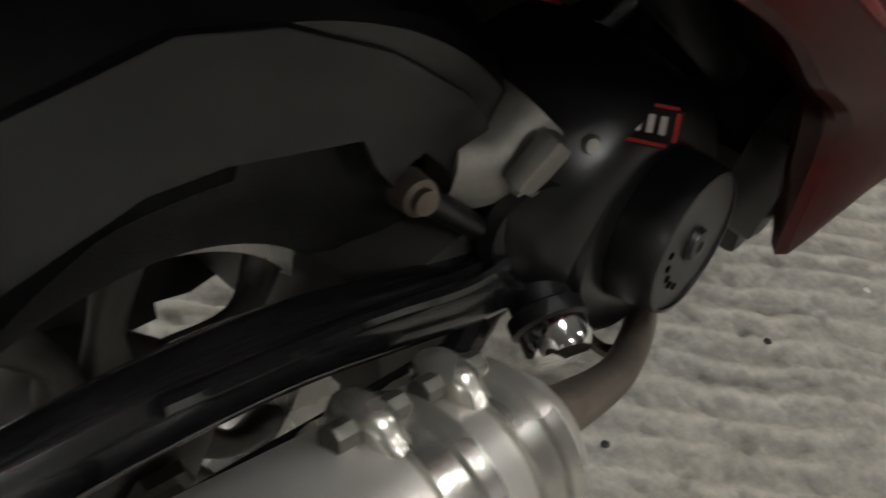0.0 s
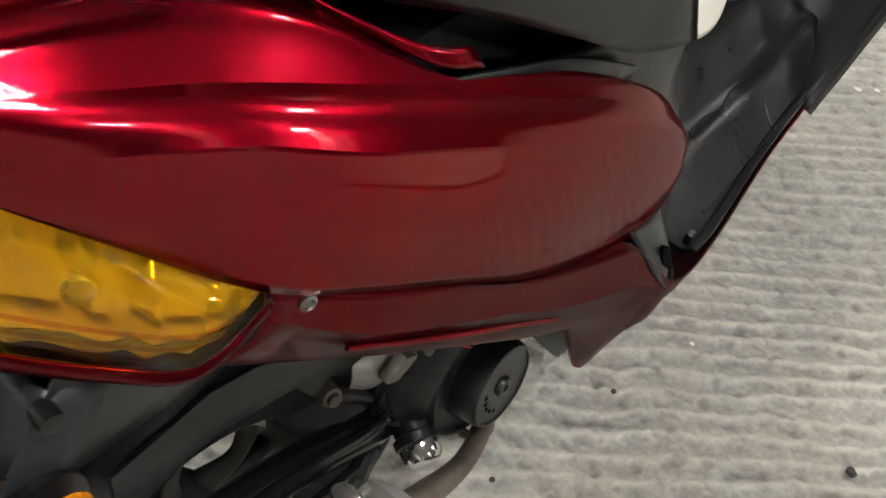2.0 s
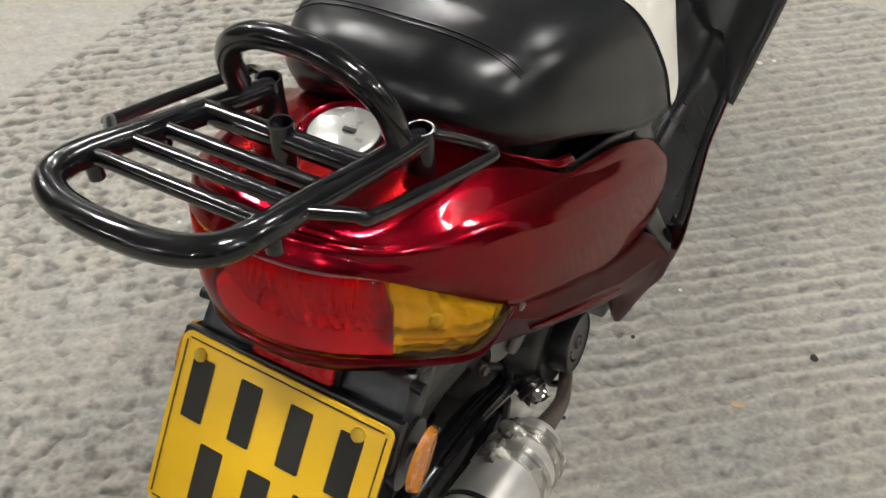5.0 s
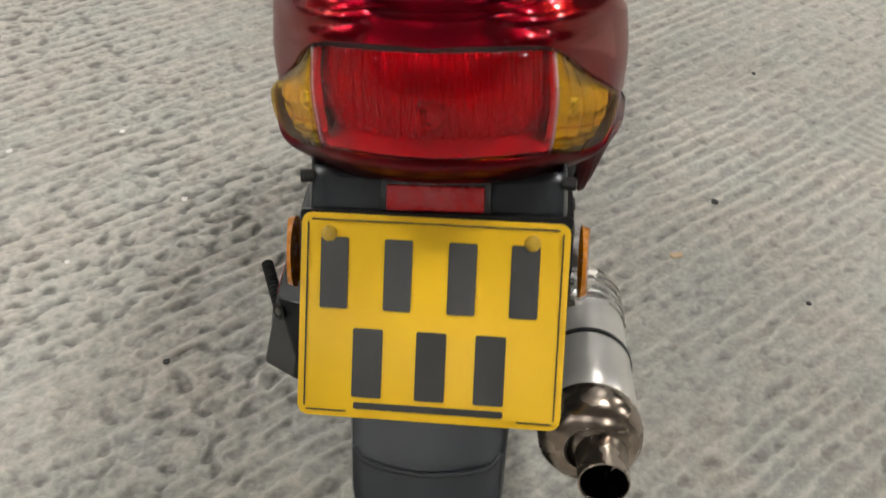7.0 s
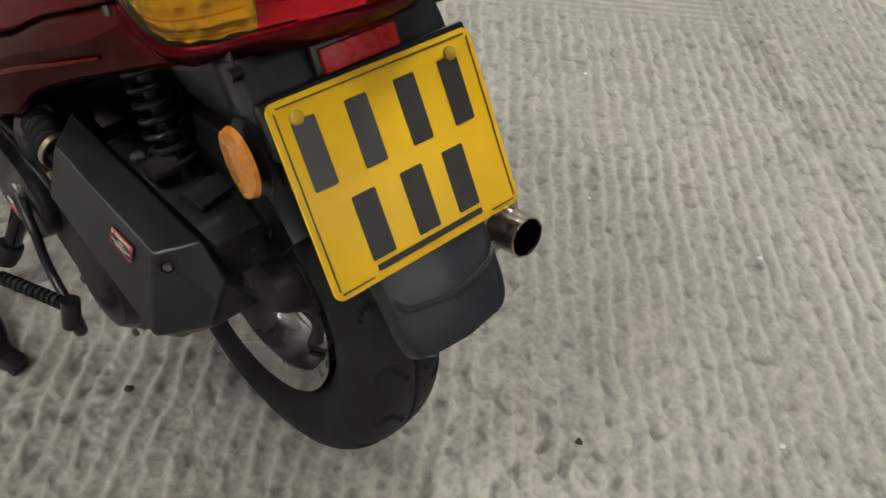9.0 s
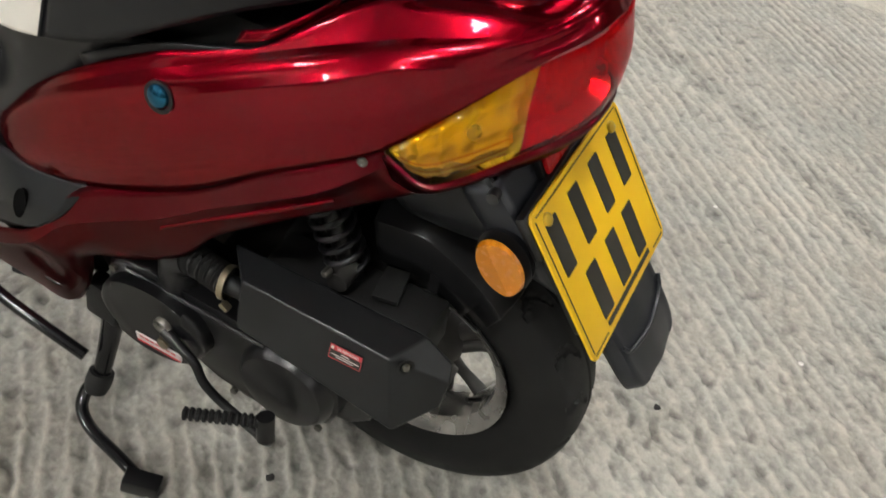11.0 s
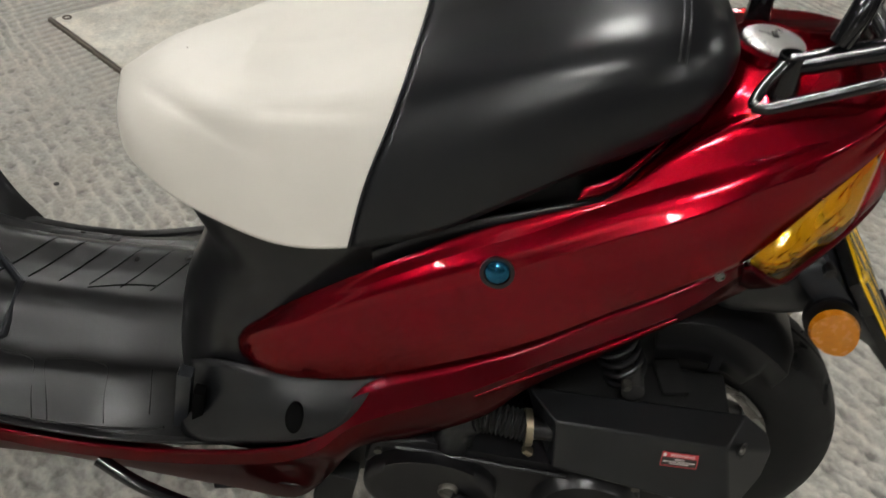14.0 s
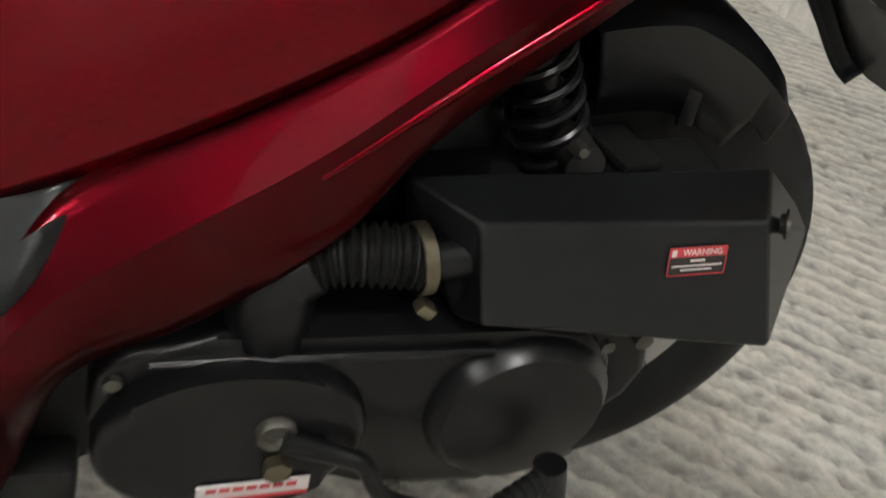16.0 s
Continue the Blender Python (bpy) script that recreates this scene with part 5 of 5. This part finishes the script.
part("stand_spring", tube([(-0.14, 0.60, 0.19), (-0.16, 0.74, 0.18)], 0.007, 1, 8), BLACK_MATT, scooter)

# ---------------- engine and exhaust, right side ----------------
arm = part("exhaust_bracket", tube([(0.088, 0.392, 0.290), (0.090, 0.34, 0.302), (0.086, 0.28, 0.322), (0.084, 0.22, 0.346), (0.084, 0.16, 0.362), (0.084, 0.09, 0.372)], [0.020, 0.019, 0.018, 0.018, 0.017, 0.015], 5, 14), GLOSS, scooter, "black steel exhaust support bracket")
part("arm_flange", tube([(0.096, 0.385, 0.312), (0.102, 0.32, 0.326), (0.100, 0.25, 0.352), (0.098, 0.16, 0.378)], 0.004, 4, 8), GLOSS, arm)
part("arm_flange", tube([(0.106, 0.30, 0.295), (0.110, 0.23, 0.318), (0.110, 0.15, 0.338), (0.108, 0.10, 0.346)], 0.0045, 4, 8), GLOSS, arm)
part("strut", tube([(0.10, 0.33, 0.29), (0.118, 0.28, 0.285), (0.14, 0.24, 0.30)], 0.009, 3, 8), GLOSS, arm)
part("arm_bolt", lathe([(0.013, 0), (0.013, 0.006), (0.009, 0.008), (0.009, 0.016), (0.001, 0.016)], (0.098, 0.369, 0.301), (1, -0.1, 0.05), 6), SCREW, arm)
part("axle_nut", lathe([(0.022, 0), (0.020, 0.006), (0.014, 0.007), (0.013, 0.03), (0.001, 0.03)], RC + Vector((0.05, 0, 0)), X, 6), SCREW, wheel)

EX = Vector((0.035, 1, -0.28)).normalized()
E0 = Vector((0.152, 0.008, 0.371))
can = part("silencer", lathe([(0.001, -0.008), (0.033, -0.006), (0.044, 0.0), (0.0495, 0.010), (0.0495, 0.06), (0.0458, 0.262), (0.0435, 0.278), (0.036, 0.292), (0.026, 0.300), (0.001, 0.302)], E0, EX, 44), BRUSHED, scooter, "dull silver exhaust silencer can")
part("end_cap", lathe([(0.0497, 0.026), (0.0515, 0.022), (0.0525, 0.010), (0.051, -0.001), (0.045, -0.010), (0.034, -0.016), (0.026, -0.018)], E0, EX, 48), TARNISHED, can, "heat-tarnished silencer end cap")
OUTLET = E0 + Vector((0.011, 0, -0.006))
part("tail_pipe", lathe([(0.034, -0.012), (0.0265, -0.018), (0.0245, -0.03), (0.0245, -0.058), (0.0230, -0.059), (0.0222, -0.056)], OUTLET, EX, 36), TARNISHED, can, "round tarnished exhaust outlet")
part("bore", lathe([(0.0223, -0.0565), (0.0215, -0.045), (0.021, -0.015), (0.001, -0.014)], OUTLET, EX, 32), HOLE_SHADE, can, "near-black bore of the outlet")
part("baffle", block((0.003, 0.03, 0.02), Matrix.Translation(OUTLET - EX * 0.032) @ pose(0, 0, 0, 18, 20, 0), 0), STEEL, can)
for d, rr in ((0.213, 0.0464), (0.258, 0.0461)):
    strap = part("clamp", lathe([(rr, -0.014), (rr + 0.0032, -0.013), (rr + 0.0032, -0.005), (rr + 0.0012, -0.003), (rr + 0.0012, 0.002), (rr + 0.0032, 0.004), (rr + 0.0032, 0.013), (rr, 0.014)], E0 + EX * d, EX, 44), CLAMP, can, "steel band clamp")
    out = Vector((-0.30, 0.0, 0.95))
    part("clamp_lug", tube([E0 + EX * d + out * (rr - 0.004) + Vector((0.008, 0, 0.004)), E0 + EX * d + out * (rr + 0.008), E0 + EX * d + out * (rr + 0.010) + Vector((-0.012, 0, -0.008)), E0 + EX * d + out * (rr - 0.003) + Vector((-0.018, 0, -0.016))], [0.0075, 0.008, 0.008, 0.006], 5, 12), CLAMP, strap)
    part("clamp_bolt", lathe([(0.001, -0.0182), (0.006, -0.018), (0.006, 0.018), (0.001, 0.0182)], E0 + EX * d + out * (rr + 0.006) + Vector((-0.004, 0, -0.002)), EX, 8), SCREW, strap)
part("can_strap", lathe([(0.0490, -0.004), (0.0502, -0.003), (0.0502, 0.003), (0.0490, 0.004)], E0 + EX * 0.125, EX, 44), BLACK, can)
part("exhaust_pipe", tube([E0 + EX * 0.300, E0 + EX * 0.322 + Vector((0, 0, 0.003)), (0.161, 0.385, 0.256), (0.142, 0.45, 0.232), (0.115, 0.50, 0.20), (0.06, 0.545, 0.195), (0.03, 0.54, 0.22)], [0.017, 0.0135, 0.0105, 0.0100, 0.0100, 0.0100, 0.0100], 6, 16), RUST, scooter, "heat-browned exhaust down pipe")
part("gasket", lathe([(0.018, -0.006), (0.022, -0.006), (0.022, 0.006), (0.018, 0.006)], (0.125, 0.46, 0.206), (-0.4, 0.85, -0.35), 16), RUST, scooter)

FC = Vector((0.109, 0.445, 0.306))
FA = Vector((1, 0.0, 0.12)).normalized()
fan = part("fan_cover", lathe([(0.074, -0.05), (0.075, 0.004), (0.073, 0.014), (0.067, 0.020), (0.058, 0.021), (0.0462, 0.019), (0.0452, 0.030), (0.0440, 0.042), (0.0422, 0.0465), (0.040, 0.0468), (0.0395, 0.0452), (0.0105, 0.0455), (0.009, 0.049), (0.004, 0.0495), (0.0035, 0.047), (0.001, 0.047)], FC, FA, 56), BLACK, engine, "round black plastic fan cover")
for k in range(5):
    spin = 2.1 + 0.33 * k
    up = FA.orthogonal().normalized()
    at = FC + FA * 0.0454 + 0.026 * (math.cos(spin) * up + math.sin(spin) * FA.cross(up))
    part("cover_hole", lathe([(0.0022, -0.002), (0.0022, 0.0006), (0.001, 0.0006)], at, FA, 8), HOLE_SHADE, fan)
# scroll of the shroud, widening from the fan towards the engine
scroll = []
for x, yc, zc, r in ((0.124, 0.446, 0.307, 0.066), (0.1225, 0.443, 0.310, 0.074), (0.112, 0.438, 0.316, 0.0820), (0.088, 0.428, 0.324, 0.085), (0.060, 0.420, 0.326, 0.087), (0.030, 0.415, 0.326, 0.087)):
    scroll.append([(x, yc + r * math.cos(a) * (1.0 if math.cos(a) < 0 else 0.86), zc + r * math.sin(a) * (0.91 if math.sin(a) > 0 else 0.88)) for a in np.linspace(0, 2 * math.pi, 40, endpoint=False)])
part("fan_housing", sheet(scroll, closed=True), BLACK, engine, "black plastic fan shroud", sharp=50)
part("shroud_boss", lathe([(0.036, -0.03), (0.035, 0.01), (0.030, 0.016), (0.027, 0.010), (0.001, 0.010)], (0.098, 0.372, 0.330), (1, -0.55, 0.25), 28), BLACK, engine)
part("shroud_screw", lathe([(0.006, -0.02), (0.006, 0.002), (0.004, 0.004), (0.001, 0.0042)], (0.106, 0.389, 0.376), (0.7, -0.45, 0.5), 14), SCREW, engine, "bright shroud screw")
SX = Vector((0.88, 0.45, 0.06)).normalized()
SY = Vector((0.12, -0.33, 0.93)).cross(SX).normalized()
SN = SX.cross(SY)
SO = Vector((0.1175, 0.4185, 0.3815))
tagl = part("shroud_label", prism([(1.08 * a, 1.08 * b) for a, b in ((-0.015, -0.010), (0.010, -0.012), (0.016, 0.010), (-0.009, 0.012))], SO, SX, SY, 0.0012), INK, engine, "small black and red sticker")
for ax, ay, w, h, mm in ((-0.012, -0.002, 0.0022, 0.016, LABEL_RED), (0.013, 0.0, 0.0022, 0.016, LABEL_RED), (-0.001, -0.0105, 0.022, 0.0018, LABEL_RED), (0.002, 0.0105, 0.022, 0.0018, LABEL_RED), (-0.004, 0.0, 0.003, 0.010, LABEL_WHITE), (0.0015, 0.0, 0.003, 0.010, LABEL_WHITE), (0.007, 0.0, 0.003, 0.010, LABEL_WHITE)):
    part("bar", prism(rounded(1.08 * w, 1.08 * h, 0.0004, 1), SO + SN * 0.0013 + SX * ax * 1.08 + SY * ay * 1.08, SX, SY, 0.0004), mm, tagl)
part("label_seal", lathe([(0.0045, 0), (0.0045, 0.001), (0.001, 0.001)], (0.104, 0.399, 0.381), (0.25, -0.33, 0.9), 14), LABEL_WHITE, engine)
part("inlet_casting", block((0.036, 0.050, 0.036), pose(0.078, 0.374, 0.366, -35, 20, 10), 0.007), ALU, engine, "dusty cast alloy intake")
part("inlet_web", block((0.012, 0.085, 0.03), pose(0.094, 0.382, 0.355, -42, 10, 0), 0.004), ALU, engine)
part("inlet_elbow", tube([(0.06, 0.33, 0.37), (0.07, 0.355, 0.365), (0.075, 0.38, 0.385)], [0.022, 0.024, 0.022], 4, 14), ALU, engine)
part("mount_bolt", lathe([(0.010, -0.01), (0.009, 0.002), (0.006, 0.003), (0.006, 0.007), (0.001, 0.0072)], (0.079, 0.300, 0.376), (1, -0.2, 0.2), 16), RUST, engine, "rusty mounting bolt")
part("mount_lug", tube([(0.073, 0.298, 0.377), (0.078, 0.315, 0.362), (0.086, 0.338, 0.340)], [0.006, 0.007, 0.006], 3, 12), BLACK, engine)
DA = Vector((0.75, -0.35, -0.25)).normalized()
dip = part("oil_filler", lathe([(0.017, -0.05), (0.017, 0.0), (0.021, 0.002), (0.021, 0.010), (0.018, 0.012), (0.001, 0.012)], (0.120, 0.362, 0.292), DA, 20), BLACK, engine)
part("oil_cap", lathe([(0.0185, 0.010), (0.0185, 0.022), (0.0150, 0.027), (0.001, 0.029)], (0.120, 0.362, 0.292), DA, 24), CHROME, dip, "chromed oil filler cap")
part("lower_arm", tube([(0.075, 0.385, 0.285), (0.085, 0.34, 0.25), (0.09, 0.27, 0.225), (0.08, 0.20, 0.21)], [0.016, 0.014, 0.013, 0.013], 4, 10), BLACK_MATT, engine)
part("battery_cover", block((0.09, 0.09, 0.10), pose(0.095, 0.64, 0.240, 12, 0, 0), 0.008), BLACK, scooter, "black plastic box under the footboard")
part("inner_liner", block((0.036, 0.10, 0.11), pose(0.148, 0.590, 0.305, 18, 8, 0), 0.010), BLACK, scooter)
part("frame_tube", tube([(0.07, 0.64, 0.30), (0.08, 0.50, 0.40), (0.085, 0.36, 0.50), (0.08, 0.22, 0.60)], 0.014, 4, 10), BLACK_MATT, scooter)
part("frame_tube", tube([(-0.07, 0.64, 0.30), (-0.08, 0.50, 0.42), (-0.085, 0.36, 0.52), (-0.08, 0.22, 0.60)], 0.014, 4, 10), BLACK_MATT, scooter)
part("lever_cable", tube([(-0.12, 0.58, 0.20), (-0.17, 0.60, 0.235), (-0.185, 0.63, 0.245), (-0.17, 0.66, 0.235), (-0.14, 0.66, 0.225)], 0.004, 5, 8), BLACK, scooter)

# front wheel, which carries the front end
fwheel = new("front_wheel")
fwheel.parent = scooter
FW = Vector((0, 1.40, 0.212))
part("tyre", lathe([(0.13, -0.03), (0.15, -0.046), (0.175, -0.049), (0.198, -0.042), (0.210, -0.02), (0.212, 0), (0.210, 0.02), (0.198, 0.042), (0.175, 0.049), (0.15, 0.046), (0.13, 0.03)], FW, X, 64), RUBBER, fwheel, "black front tyre")
part("rim", lathe([(0.001, -0.02), (0.04, -0.03), (0.11, -0.02), (0.132, -0.036), (0.137, -0.04), (0.13, -0.03), (0.13, 0.03), (0.137, 0.04), (0.132, 0.036), (0.11, 0.02), (0.04, 0.03), (0.001, 0.02)], FW, X, 48), RIM, fwheel)
for s in (1, -1):
    part("fork_leg", tube([(s * 0.07, 1.40, 0.212), (s * 0.07, 1.375, 0.40), (s * 0.05, 1.34, 0.60)], 0.016, 3, 12), BLACK, scooter)
fg = [[(x, FW.y + r * math.cos(a), FW.z + r * math.sin(a)) for x, r in ((-0.065, 0.20), (-0.062, 0.235), (0, 0.248), (0.062, 0.235), (0.065, 0.20))] for a in np.linspace(radians(15), radians(98), 20)]
part("front_mudguard", sheet(fg), RED, scooter, "red front mudguard", thick=0.003)

# ---------------- let-in cover, small litter on the floor ----------------
cover = part("floor_cover", prism(rounded(0.87, 0.68, 0.012), COVER_AT + COVER_X * 0.435 + COVER_Y * 0.34 + Vector((0, 0, -0.02)), COVER_X, -COVER_Y, 0.0235, bevel=0.002), COVER, None, "smooth pale concrete cover let into the floor")
tagged(cover, category="cover", kind="structure")
part("edge_strip", block((0.012, 0.70, 0.02), Matrix.Translation(COVER_AT + COVER_X * -0.009 + COVER_Y * 0.34 + Vector((0, 0, -0.005))) @ pose(0, 0, 0, 0, 0, -37.7), 0.002), RUST, cover, "dark steel edge strip")
part("edge_strip", block((0.90, 0.014, 0.02), Matrix.Translation(COVER_AT + COVER_X * 0.435 + COVER_Y * 0.69 + Vector((0, 0, -0.006))) @ pose(0, 0, 0, 0, 0, -37.7), 0.002), RUST, cover, "dark steel edge strip")
for a, b in ((0.03, 0.02), (0.80, 0.27)):
    part("lifting_eye", lathe([(0.012, -0.004), (0.014, 0.003), (0.009, 0.003), (0.008, -0.004), (0.001, -0.004)], COVER_AT + COVER_X * a + COVER_Y * b + Vector((0, 0, 0.003)), Z, 14), RUST, cover)

CHIP = surf("wood_chip", (0.55, 0.40, 0.25), 0.6, 0, 0.2, 60, 0.2, 200)
CRUMB = surf("dark_crumb", (0.03, 0.028, 0.026), 0.7, 0, 0.3, 60, 0.3, 200)
PALE = surf("pale_fleck", (0.75, 0.73, 0.70), 0.4, 0, 0.1, 60, 0.2, 200)


def crumb(name, x, y, size, mat, label, flat=0.5):
    bm = bmesh.new()
    bmesh.ops.create_icosphere(bm, subdivisions=2, radius=size)
    r = random.Random(int(x * 1000 + y * 77))
    for v in bm.verts:
        v.co *= r.uniform(0.75, 1.2)
        v.co.z *= flat
    ob = part(name, bm, mat, None, label)
    ob.location = (x, y, size * flat * 0.4)
    tagged(ob, category="litter", group="bits on the floor")


crumb("dark_crumb", 0.49, 0.886, 0.008, CRUMB, "dark crumb of dirt on the concrete")
chip = part("wood_chip", block((0.024, 0.012, 0.004), pose(0, 0, 0, 0, 0, 20), 0.001), CHIP, None, "pale wood chip lying on the concrete")
chip.location = (0.397, 0.716, 0.001)
tagged(chip, category="litter", group="bits on the floor")
for x, y, s in ((0.188, 0.758, 0.004), (0.149, 0.535, 0.004), (0.65, 1.40, 0.006), (0.95, 1.05, 0.005), (-0.15, 0.30, 0.007), (-0.20, 0.10, 0.005), (0.30, -0.15, 0.006), (0.62, 0.62, 0.005), (-0.45, 0.35, 0.006)):
    crumb("dark_crumb", x, y, s, CRUMB, "dark crumb of dirt on the concrete")
for x, y, s in ((0.226, 0.914, 0.004), (-0.95, 0.85, 0.007), (-1.05, 0.75, 0.006), (-0.75, 0.95, 0.006), (0.15, 1.75, 0.008), (0.18, 1.78, 0.006), (0.9, -0.1, 0.005), (0.55, -0.35, 0.005), (0.75, 0.2, 0.004), (-0.7, 0.55, 0.005), (-0.55, 0.75, 0.006), (1.1, 0.5, 0.005)):
    crumb("pale_fleck", x, y, s, PALE, "pale shiny fleck on the concrete", 0.3)
